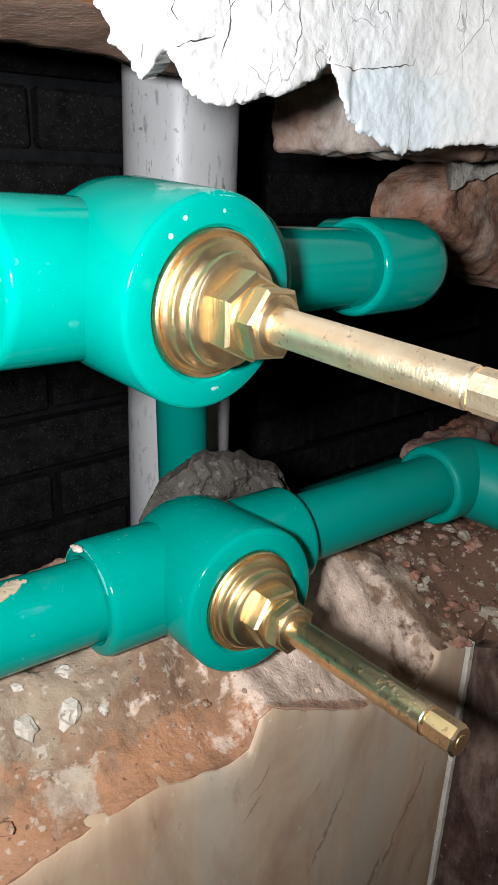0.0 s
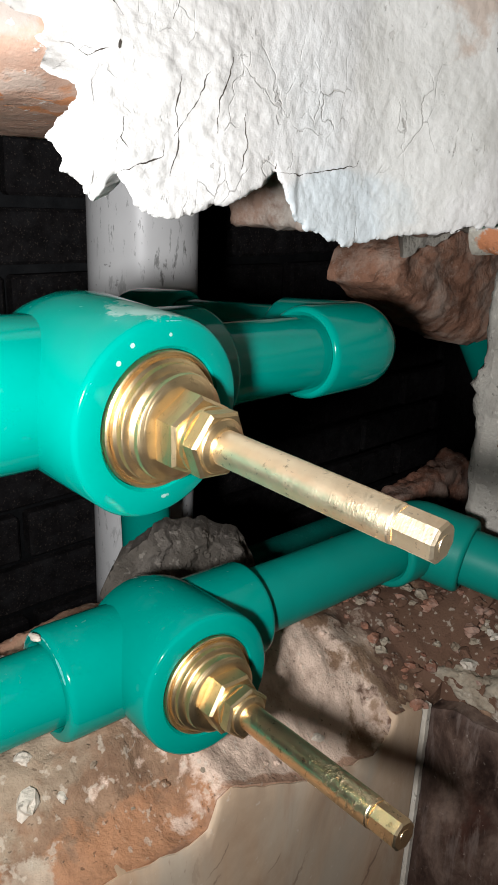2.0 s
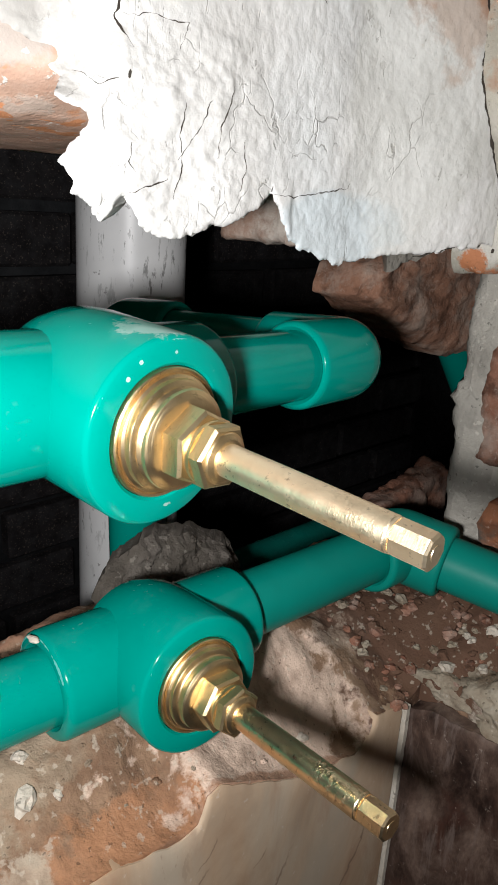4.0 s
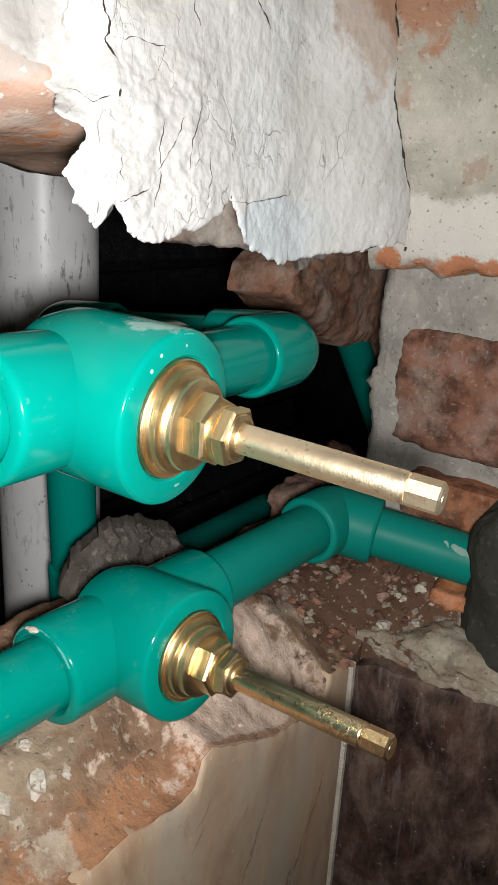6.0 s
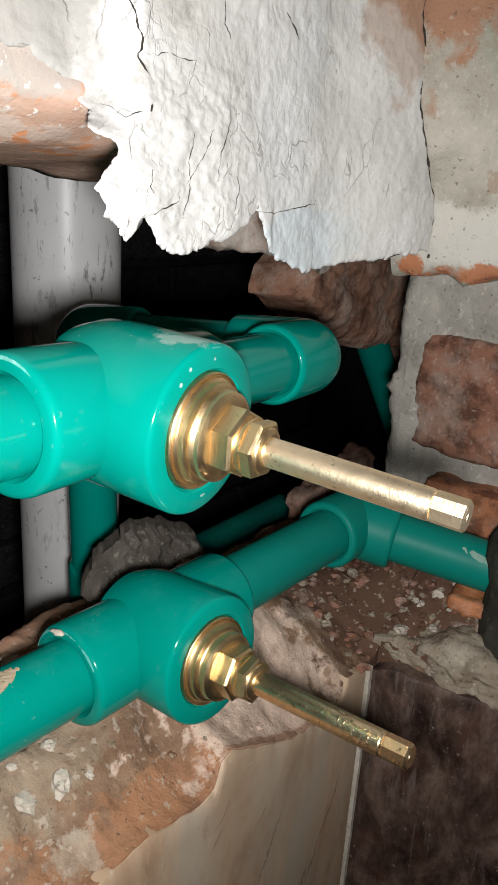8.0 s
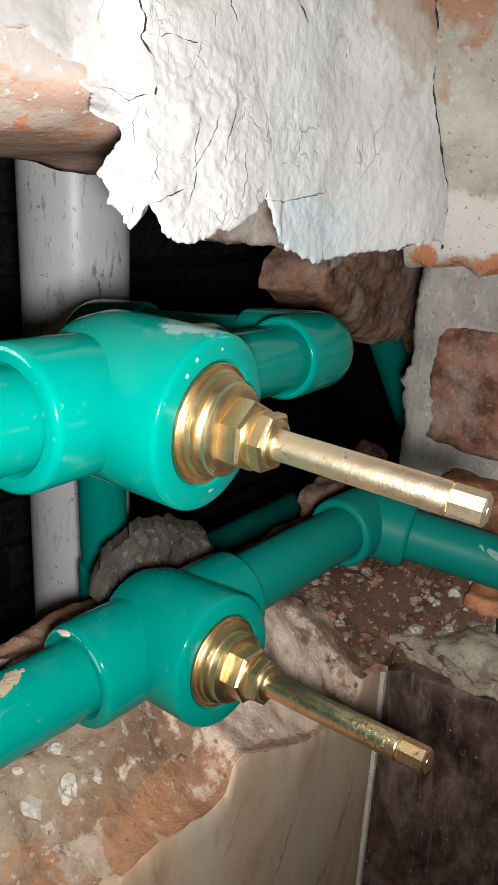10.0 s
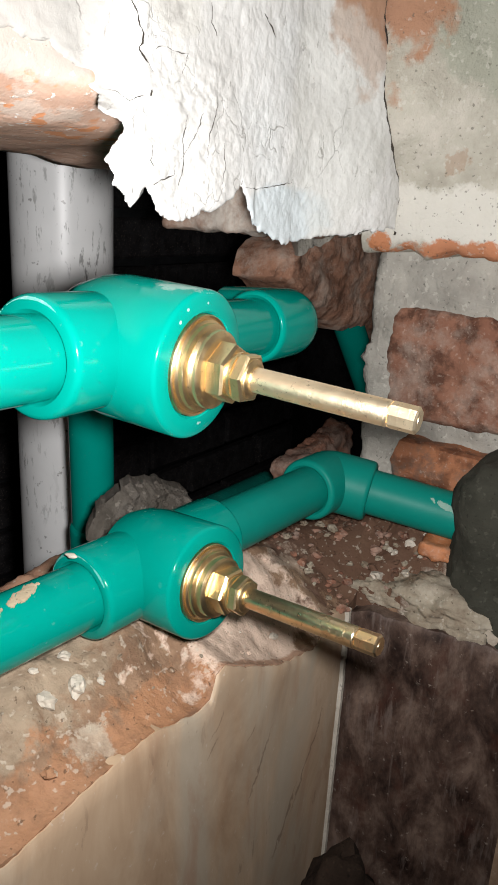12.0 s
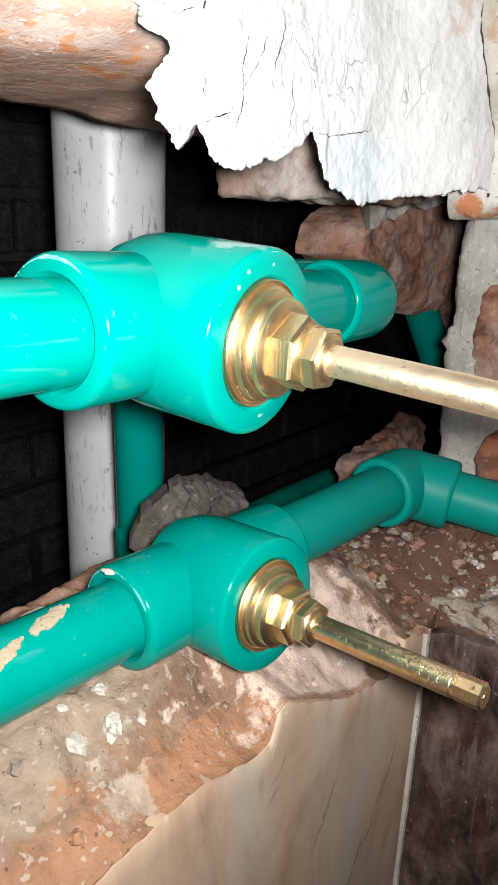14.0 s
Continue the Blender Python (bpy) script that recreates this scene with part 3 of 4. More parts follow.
# cracks: width, then the broken line that each follows
CRACKS = [
    (0.5, [(0.1185, 1.2560), (0.1168, 1.2478), (0.1180, 1.2390), (0.1150, 1.2320)]),
    (0.45, [(0.1390, 1.2490), (0.1405, 1.2410), (0.1380, 1.2350)]),
    (0.55, [(0.0900, 1.2600), (0.0935, 1.2572), (0.0985, 1.2590)]),
    (0.7, [(0.1012, 1.2450), (0.1000, 1.2405), (0.1025, 1.2375)]),
    (1.6, [(0.0973, 1.2989), (0.0958, 1.2882), (0.0987, 1.2754), (0.0976, 1.2720), (0.1020, 1.2655)]),
    (0.45, [(0.0986, 1.2723), (0.1068, 1.2738), (0.1192, 1.2742), (0.1163, 1.2668)]),
    (0.9, [(0.1004, 1.2610), (0.1000, 1.2584)]),
    (0.8, [(0.0999, 1.2329), (0.1071, 1.2354), (0.1131, 1.2371), (0.1127, 1.2390)]),
    (1.1, [(0.1520, 1.2359), (0.1526, 1.2378)]),
    (0.6, [(0.1530, 1.2349), (0.1614, 1.2347), (0.1891, 1.2386), (0.1895, 1.2409)]),
    (0.7, [(0.1324, 1.2914), (0.1324, 1.2858), (0.1357, 1.2819)]),
    (1.0, [(0.1639, 1.2955), (0.1715, 1.2882)]),
    (0.7, [(0.2216, 1.2168), (0.2399, 1.2210)]),
    (0.6, [(0.2639, 1.2193), (0.2680, 1.2257), (0.2680, 1.2305)]),
    (0.5, [(0.1268, 1.2575), (0.1220, 1.2495), (0.1162, 1.2416)]),
    (0.5, [(0.1355, 1.2617), (0.1294, 1.2510), (0.1296, 1.2424)]),
]


def ragged(points, seed, amp=0.0007):
    """Cuts a line fine and frets it."""
    fine = []
    for (ax, az), (bx, bz) in zip(points, points[1:]):
        n = max(1, int(math.hypot(bx - ax, bz - az) / 0.0005))
        for i in range(n):
            x, z = ax + (bx - ax) * i / n, az + (bz - az) * i / n
            fine.append((x + amp * fbm((x, 0, z), 240, 4, seed), z + amp * fbm((x, 0, z), 240, 4, seed + 5)))
    return fine


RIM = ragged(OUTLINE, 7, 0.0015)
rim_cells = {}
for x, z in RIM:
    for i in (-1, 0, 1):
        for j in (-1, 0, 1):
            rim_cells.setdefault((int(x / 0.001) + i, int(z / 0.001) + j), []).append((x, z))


crossings = {}


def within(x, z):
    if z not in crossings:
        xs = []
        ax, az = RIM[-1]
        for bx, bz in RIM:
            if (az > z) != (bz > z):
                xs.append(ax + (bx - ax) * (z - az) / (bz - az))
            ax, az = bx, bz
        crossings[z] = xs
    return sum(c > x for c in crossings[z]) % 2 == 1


def corner_crack(z):
    return along([(1.21, 0.2640), (1.231, 0.2640), (1.238, 0.2660), (1.2563, 0.2530), (1.2684, 0.2465), (1.2817, 0.2405), (1.2957, 0.2420), (1.306, 0.2375), (1.35, 0.2385)], z) + 0.0010 * fbm((0, 0, z), 160, 4, 8)


def flap_y(x, z):
    y = 0.1540 - 0.016 * smooth(0.19, 0.255, x) - 0.0020 * smooth(0.165, 0.140, x) * smooth(1.29, 1.245, z)
    y += 0.0125 * smooth(0.100, 0.084, x) * smooth(1.246, 1.264, z)
    y -= 0.0010 * smooth(0.1515, 0.1535, x) * smooth(0.164, 0.160, x) * smooth(1.241, 1.235, z)
    q = (x, 0, z * 0.75)
    y += 0.0007 * fbm((x * 0.62, 0, z), 38, 4, 1) + 0.00025 * (0.35 - abs(fbm(q, 200, 3, 2))) * smooth(0.105, 0.14, x)
    y += 0.00025 * fbm((x, 0, z), 150, 3, 3)
    crumb = smooth(0.160, 0.125, x) * smooth(1.285, 1.262, z)
    y -= crumb * (0.0015 * fbm((x * 0.6, 0, z), 75, 4, 31) + 0.0006 * (0.25 - abs(fbm((x * 0.6, 0, z), 210, 3, 32))))
    y -= (1 - crumb) * 0.00032 * fbm((x * 0.75, 0, z * 0.8), 170, 4, 33) * smooth(0.35, 0.65, 0.5 + fbm((x, 0, z), 34, 2, 34))
    return y


def to_rim(f, b):
    """Pulls a corner of the outline onto it."""
    near = rim_cells.get((int(f.x / 0.001), int(f.z / 0.001)))
    if not near or f.x > corner_crack(f.z) - 0.002:
        return f, b
    px, pz = min(near, key=lambda c: (c[0] - f.x) ** 2 + (c[1] - f.z) ** 2)
    return V(px, f.y + 0.0006, pz), V(b.x + px - f.x, b.y, b.z + pz - f.z)


def flap_front(x, z):
    y = flap_y(x, z)
    near = rim_cells.get((int(x / 0.001), int(z / 0.001)))
    if near:
        y += 0.0004 * smooth(0.0016, 0.0, min(math.hypot(c[0] - x, c[1] - z) for c in near))
    return V(x, y, z)


def flap_back(x, z):
    y = 0.1590 - 0.016 * smooth(0.19, 0.255, x) + 0.018 * smooth(0.0, 0.030, z - 1.248 + 0.02 * smooth(0.16, 0.18, x))
    front = flap_y(x, z)
    deep = max(y - front, 0.0030)
    return V(x + 1.2 * deep, front + deep, z + 0.25 * deep)


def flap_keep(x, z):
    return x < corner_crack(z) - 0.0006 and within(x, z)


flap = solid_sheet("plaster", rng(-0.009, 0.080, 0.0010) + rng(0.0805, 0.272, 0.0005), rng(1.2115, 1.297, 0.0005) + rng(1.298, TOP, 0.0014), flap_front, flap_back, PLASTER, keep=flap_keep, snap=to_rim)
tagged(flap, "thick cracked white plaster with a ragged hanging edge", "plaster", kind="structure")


def crack(width, path, seed):
    """A crack: a thin tapering wedge let into the plaster along a fretted line, its dark colour standing for dirt and
    shade in the gap.
    """
    fine = ragged(path, seed)
    bm = bmesh.new()
    rows = []
    n = len(fine) - 1
    for i, (x, z) in enumerate(fine):
        ax, az = fine[max(0, i - 1)]
        bx, bz = fine[min(n, i + 1)]
        d = math.hypot(bx - ax, bz - az) or 1.0
        nx, nz = -(bz - az) / d, (bx - ax) / d
        w = 0.00023 * width * max(0.12, 0.8 + 1.6 * fbm((x, seed, z), 300, 3, seed)) * (0.25 + 0.75 * smooth(0.0, 0.25, min(i, n - i) / n))
        y = flap_y(x, z) - 0.00012
        rows.append([bm.verts.new((x + nx * w, y, z + nz * w)), bm.verts.new((x - nx * w, y, z - nz * w)), bm.verts.new((x, y + 0.0012, z))])
    for a, b in zip(rows, rows[1:]):
        for i in range(3):
            bm.faces.new((a[i], a[(i + 1) % 3], b[(i + 1) % 3], b[i]))
    bm.faces.new(rows[0])
    bm.faces.new(rows[-1])
    part("crack", bm, CRACK_DARK, flap)


for number, (width, path) in enumerate(CRACKS):
    crack(width, path, 3.0 * number + 1)
crack(2.6, [(corner_crack(z) - 0.0008, z) for z in rng(1.233, 1.345, 0.004)], 71)
box_above = solid_sheet("plaster_above", rng(-0.30, 0.225, 0.02), rng(TOP, 1.402, 0.02), lambda x, z: V(x, 0.1545 - 0.016 * smooth(0.19, 0.255, x), z), lambda x, z: V(x, 0.172, z), PLASTER)
tagged(box_above, "white plaster higher on the wall", "plaster", kind="structure")

# broken brick under the plaster and the red jamb brick at the end of the opening
tagged(rough_block("broken_brick", (0.272, 0.226, 1.2330), (0.080, 0.076, 0.034), BRICK_LIMED, amp=0.0030, scale=55, step=0.0025, rot=(0, 0, 4), seed=4),
       "broken limed brick jutting from under the plaster", "brick", "bricks at the opening")


def jamb(x, k, y):
    x -= 0.040
    lo = along([(0.272, 1.187), (0.280, 1.183), (0.300, 1.172), (0.345, 1.155), (0.375, 1.143), (0.43, 1.138), (0.46, 1.120)], x) + 0.003 * fbm((x, 0, y), 80, 4, 17)
    hi = along([(0.272, 1.191), (0.276, 1.202), (0.295, 1.213), (0.33, 1.222), (0.43, 1.240)], x) + 0.002 * fbm((x, 0, y), 90, 4, 18)
    z = lo + (hi - lo) * k
    return z


def jamb_front(x, k):
    z = jamb(x, k, 0)
    y = 0.232 + 0.0030 * fbm((x * 0.45, 0, z), 40, 3, 19) + 0.0020 * fbm((x * 0.6, 0, z), 95, 4, 20) + 0.0012 * abs(fbm((x, 0, z), 210, 3, 22)) + 0.012 * (2 * k - 1) ** 6 + 0.006 * smooth(0.325, 0.312, x)
    return V(x, y, z)


jamb_brick = solid_sheet("broken_brick", rng(0.312, 0.500, 0.0022), rng(0, 1, 0.025), jamb_front, lambda x, k: V(x, 0.270, jamb(x, k, 1)), BRICK_BROWN)
tagged(jamb_brick, "rough broken red brick at the end of the opening", "brick", "bricks at the opening")



def bed_front(x, k):
    lo = along([(0.300, 1.2000), (0.316, 1.2060), (0.335, 1.2105), (0.370, 1.2180), (0.470, 1.2290)], x) - 0.004 + 0.0030 * fbm((x, 3, 0), 70, 4, 91)
    z = lo + (1.2450 - lo) * k
    return V(x, 0.226 + 0.0028 * fbm((x, 0, z), 60, 5, 92) + 0.0012 * abs(fbm((x, 0, z), 190, 4, 93)) - 0.003 * (1 - k), z)


bed = solid_sheet("mortar_bed", rng(0.316, 0.470, 0.0022), rng(0, 1, 0.05), bed_front, lambda x, k: bed_front(x, k) + V(0.030, 0.028, 0.0), CEMENT_WARM)
tagged(bed, "pale crumbling mortar bed between broken bricks", "mortar", kind="structure")

# ---- right-hand wall ----
def render_front(y, k):
    lo = 1.2105 + 0.0035 * fbm((0, y, 0), 90, 4, 15)
    z = lo + (1.40 - lo) * k
    x = 0.268 - 0.004 * smooth(0.10, 0.14, y) - 0.0245 * smooth(1.232, 1.285, z) * smooth(0.075, 0.142, y)
    x += 0.0016 * fbm((0, y, z), 45, 5, 14) + 0.0008 * abs(fbm((0, y, z), 150, 3, 11))
    if z < lo + 0.008:
        x += 0.005 * (1 - (z - lo) / 0.008) ** 2
    return V(x, y, z)


wall_right = solid_sheet("wall_right", rng(-0.10, 0.156, 0.0025), rng(0, 1, 0.0125), render_front,
                         lambda y, k: V(0.330, y, 1.2100 + 0.19 * k), RENDER)
tagged(wall_right, "rough beige cement render on the side wall", "wall", kind="structure")


def recess_front(y, z):
    x = 0.303 + 0.0030 * fbm((0, y, z), 40, 5, 16) - 0.003 * smooth(0.140, 0.157, y)
    return V(x, y, z)


side_core = solid_sheet("wall_side_core", rng(-0.10, 0.157, 0.003), rng(0.98, 1.225, 0.003), recess_front,
                        lambda y, z: V(0.36, y, z), CEMENT)
tagged(side_core, "rough grey mortar bed of the side wall", "wall", kind="structure")
for z0, y0, y1, mat_, sd in ((1.150, 0.020, 0.151, BRICK, 21),):
    rough_block("brick", (0.319, (y0 + y1) / 2, z0), (0.040, y1 - y0, 0.060), mat_, side_core,
                amp=0.0035, scale=45, step=0.0028, seed=sd)
rough_block("brick", (0.318, 0.060, 1.0950), (0.060, 0.150, 0.022), BRICK_SOOTED, side_core, amp=0.003, scale=50, step=0.003, seed=27, rot=(2, 0, 0))

# ---- sill of the opening: broken masonry over the tiles ----
TILE_TOP = [(-0.30, 1.046), (0.020, 1.0455), (0.036, 1.0475), (0.055, 1.0490), (0.076, 1.0498), (0.090, 1.0460), (0.105, 1.0420), (0.1115, 1.0436), (0.1145, 1.0525), (0.120, 1.0540),
            (0.139, 1.0437), (0.152, 1.0361), (0.167, 1.0295), (0.187, 1.0248), (0.196, 1.0220), (0.2045, 1.0260), (0.2085, 1.0340), (0.2265, 1.0300), (0.30, 1.0300)]


def sill_top(x, y):
    zf = along(TILE_TOP, x) + 0.0005 + smooth(0.236, 0.246, x) * (0.006 + 0.026 * smooth(0.240, 0.285, x))
    zt = 1.0700 + 0.004 * fbm((x, y, 0), 26, 4, 41) - 0.018 * smooth(0.16, 0.25, x)
    z = zf + (zt - zf) * smooth(0.126, 0.172, y)
    z += (0.0022 - 0.0010 * smooth(0.115, 0.135, x)) * fbm((x, y, 0), 48, 3, 42) + (0.0016 - 0.0013 * smooth(0.115, 0.135, x)) * abs(fbm((x, y, 0), 190, 4, 43)) + (0.0006 - 0.0004 * smooth(0.115, 0.135, x)) * fbm((x, y, 0), 520, 2, 45)
    z = zf + (z - zf) * smooth(0.124, 0.140, y) if y < 0.140 else z
    if y > 0.222:
        z -= 0.03 * ((y - 0.222) / 0.02) ** 2
    return V(x, y + 0.003 * smooth(0.129, 0.145, y) * fbm((x, y, 5), 60, 3, 44), z)


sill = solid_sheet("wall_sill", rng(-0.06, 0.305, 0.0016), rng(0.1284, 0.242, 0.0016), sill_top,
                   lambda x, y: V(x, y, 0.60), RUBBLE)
tagged(sill, "broken earthy masonry sill with rubble and mortar", "wall", kind="structure")


# side ledge under the right-hand pipe
def ledge_top(y, x):
    z = 1.036 + 0.026 * smooth(0.240, 0.285, x) + 0.0046 * fbm((x, y, 0), 60, 5, 51) + 0.0024 * abs(fbm((x, y, 0), 180, 4, 53)) + 0.0008 * fbm((x, y, 0), 520, 2, 55)
    return V(x + 0.002 * fbm((x, y, 0), 80, 3, 52), y, z)


ledge = solid_sheet("wall_ledge", rng(-0.10, 0.140, 0.0018), rng(0.2425, 0.31, 0.0018), ledge_top,
                    lambda y, x: V(x, y, 0.60), RUBBLE)
tagged(ledge, "broken masonry ledge of the side wall", "wall", kind="structure")

# tiles
def tile_top(x):
    return along(TILE_TOP, x) + 0.0012 * fbm((x, 0, 0), 160, 4, 61)


def tile_face(x, k):
    z = 0.60 + (tile_top(x) - 0.60) * k
    return V(x, 0.1270 + 0.0003 * fbm((x, 0, z), 20, 2, 60) + (0.0008 if k > 0.999 else 0), z)


beige = solid_sheet("wall_tile_beige", rng(-0.30, 0.2265, 0.0018), [0, 0.5, 0.7, 0.8, 0.9, 0.95, 0.98, 0.995, 1.0], tile_face,
                    lambda x, k: V(x, 0.1340, 0.60 + (tile_top(x) - 0.60) * k), BEIGE_TILE)
tagged(beige, "beige marbled wall tile with a broken top edge", "tile", kind="structure")


def dark_top(y):
    return 1.0300 - 0.002 * smooth(0.115, 0.127, y) + 0.0022 * fbm((0, y, 0), 90, 4, 63)


dark = solid_sheet("wall_tile_dark", rng(-0.10, 0.1265, 0.0018), [0, 0.5, 0.7, 0.8, 0.9, 0.95, 0.98, 0.995, 1.0],
                   lambda y, k: V(0.2315 + 0.12 * (0.127 - y) + (0.0008 if k > 0.999 else 0), y, 0.60 + (dark_top(y) - 0.60) * k),
                   lambda y, k: V(0.2400 + 0.12 * (0.127 - y), y, 0.60 + (dark_top(y) - 0.60) * k), DARK_TILE)
tagged(dark, "dark brown marbled wall tile, broken along its top", "tile", kind="structure")
grout = solid_sheet("grout_line", rng(-0.0011, 0.0014, 0.0012), rng(0.60, 1.030, 0.003),
                    lambda u, z: V(0.2295 + u + 0.0004 * fbm((0, 0, z), 120, 3, 64), 0.1256 + 0.0003 * fbm((0, u, z), 150, 3, 65), z),
                    lambda u, z: V(0.2295 + u, 0.131, z), GROUT)
tagged(grout, "pale grout line in the corner between tiles", "grout", kind="structure")

# ---- shaft behind the opening and the dark room ----
def box(name, a, b, material, label, category):
    bm = bmesh.new()
    a, b = Vector(a), Vector(b)
    bmesh.ops.create_cube(bm, size=1.0, matrix=Matrix.Translation((a + b) / 2) @ Matrix.Diagonal((*(b - a), 1)))
    return tagged(part(name, bm, material), label, category, kind="structure")


shaft = box("wall_shaft_back", (-0.6, SHAFT_BACK + 0.012, 0.5), (1.6, SHAFT_BACK + 0.12, 2.0), SHAFT_DIM, "mortar bed of the dark brick shaft wall", "wall")
box("wall_shaft_side", (1.3, 0.36, 0.5), (1.4, SHAFT_BACK, 2.0), SHAFT_DIM_BRICK, "dark end wall of the pipe shaft", "wall")
box("wall_shaft_end", (-0.6, 0.30, 0.5), (-0.5, SHAFT_BACK, 2.0), SHAFT_DIM_BRICK, "dark end wall of the pipe shaft", "wall")
box("floor_shaft", (-0.6, 0.25, 0.45), (1.6, SHAFT_BACK + 0.1, 0.5), SHAFT_DIM, "dirt floor of the pipe shaft", "floor")
box("ceiling_shaft", (-0.6, 0.286, 2.0), (1.6, SHAFT_BACK + 0.1, 2.05), SHAFT_DIM, "cement ceiling of the pipe shaft", "ceiling")
box("wall_front_upper", (-2.0, 0.160, 1.402), (0.36, 0.285, 2.6), ROOM, "painted wall above the opening", "wall")
box("wall_front_left", (-2.0, 0.135, 0.0), (-0.302, 0.285, 1.40), ROOM, "painted wall beside the opening", "wall")
box("wall_front_low", (-0.302, 0.135, 0.0), (0.36, 0.25, 0.598), ROOM, "tiled wall near the floor", "wall")
box("wall_right_far", (0.262, -2.0, 0.0), (0.36, -0.102, 2.6), ROOM, "painted side wall of the room", "wall")
box("wall_right_upper", (0.262, -0.102, 1.402), (0.36, 0.158, 2.6), ROOM, "painted side wall of the room", "wall")
box("wall_right_low", (0.25, -0.102, 0.0), (0.36, 0.133, 0.598), ROOM, "side wall near the floor", "wall")
box("wall_back", (-2.0, -2.1, 0.0), (0.36, -2.0, 2.6), ROOM, "painted wall behind the camera", "wall")
box("wall_left", (-2.1, -2.1, 0.0), (-2.0, 0.285, 2.6), ROOM, "painted wall of the room", "wall")
box("floor", (-2.1, -2.1, -0.1), (0.36, 0.25, 0.0), ROOM, "bare floor of the room", "floor")
box("ceiling", (-2.1, -2.1, 2.6), (0.36, 0.285, 2.7), ROOM, "painted ceiling of the room", "ceiling")


# ---- plumbing ----
def pipe(a, b, label, r=PIPE_R, material=GREEN):
    d = Vector(b) - Vector(a)
    m = axes(a, d)
    bm = bmesh.new()
    n = max(2, int(d.length / 0.01))
    prof = [(r * 0.72, 0), (r - 0.0006, 0), (r, 0.0006)]
    prof += [(r, d.length * k / n) for k in range(1, n)]
    prof += [(r, d.length - 0.0006), (r - 0.0006, d.length), (r * 0.72, d.length), (r * 0.72, 0)]
    lathe(bm, prof, m, 48)
    return tagged(part("water_pipe", bm, material), label, "pipe", "green water pipes")


def socket_profile(r, length, inner, lip=0.0016):
    """From a fitting's middle outwards to the rounded mouth that takes the pipe."""
    return [(r, 0), (r, length - 0.0024), (r - 0.0003, length - 0.0012), (r - 0.0009, length - 0.0004), (r - 0.0018, length), (inner + 0.0012, length), (inner, length - 0.0012), (inner, length - 0.004)]


def elbow(corner, da, db, label, r=0.0165, length=0.030, material=GREEN):
    da, db = Vector(da).normalized(), Vector(db).normalized()
    ob = holder("pipe_elbow", Matrix.Translation(corner), label, "pipe elbow", "green pipe elbows")
    bm = bmesh.new()
    c = Vector(corner)
    # swept bend
    bend = 0.0035
    rows = []
    axis = da.cross(db).normalized()
    half = 0.5 * da.angle(db)
    turn_r = bend * math.tan(half)
    centre = c + (da + db).normalized() * (bend / math.cos(half))
    start, end = (c + da * bend - centre).normalized(), (c + db * bend - centre).normalized()
    sweep = start.angle(end)
    for k in range(13):
        t = sweep * k / 12
        radial = (start * math.sin(sweep - t) + end * math.sin(t)) / math.sin(sweep)
        ring = []
        for i in range(48):
            a = 2 * math.pi * i / 48
            ring.append(bm.verts.new(centre + radial * (turn_r + r * math.cos(a)) + axis * r * math.sin(a)))
        rows.append(ring)
    for p, q in zip(rows, rows[1:]):
        for i in range(48):
            j = (i + 1) % 48
            bm.faces.new((p[i], p[j], q[j], q[i]))
    part("bend", bm, material, ob)
    for d in (da, db):
        bm = bmesh.new()
        lathe(bm, socket_profile(r, length - bend, PIPE_R), axes(c + d * bend, d, axis), 48)
        part("socket", bm, material, ob)
    return ob


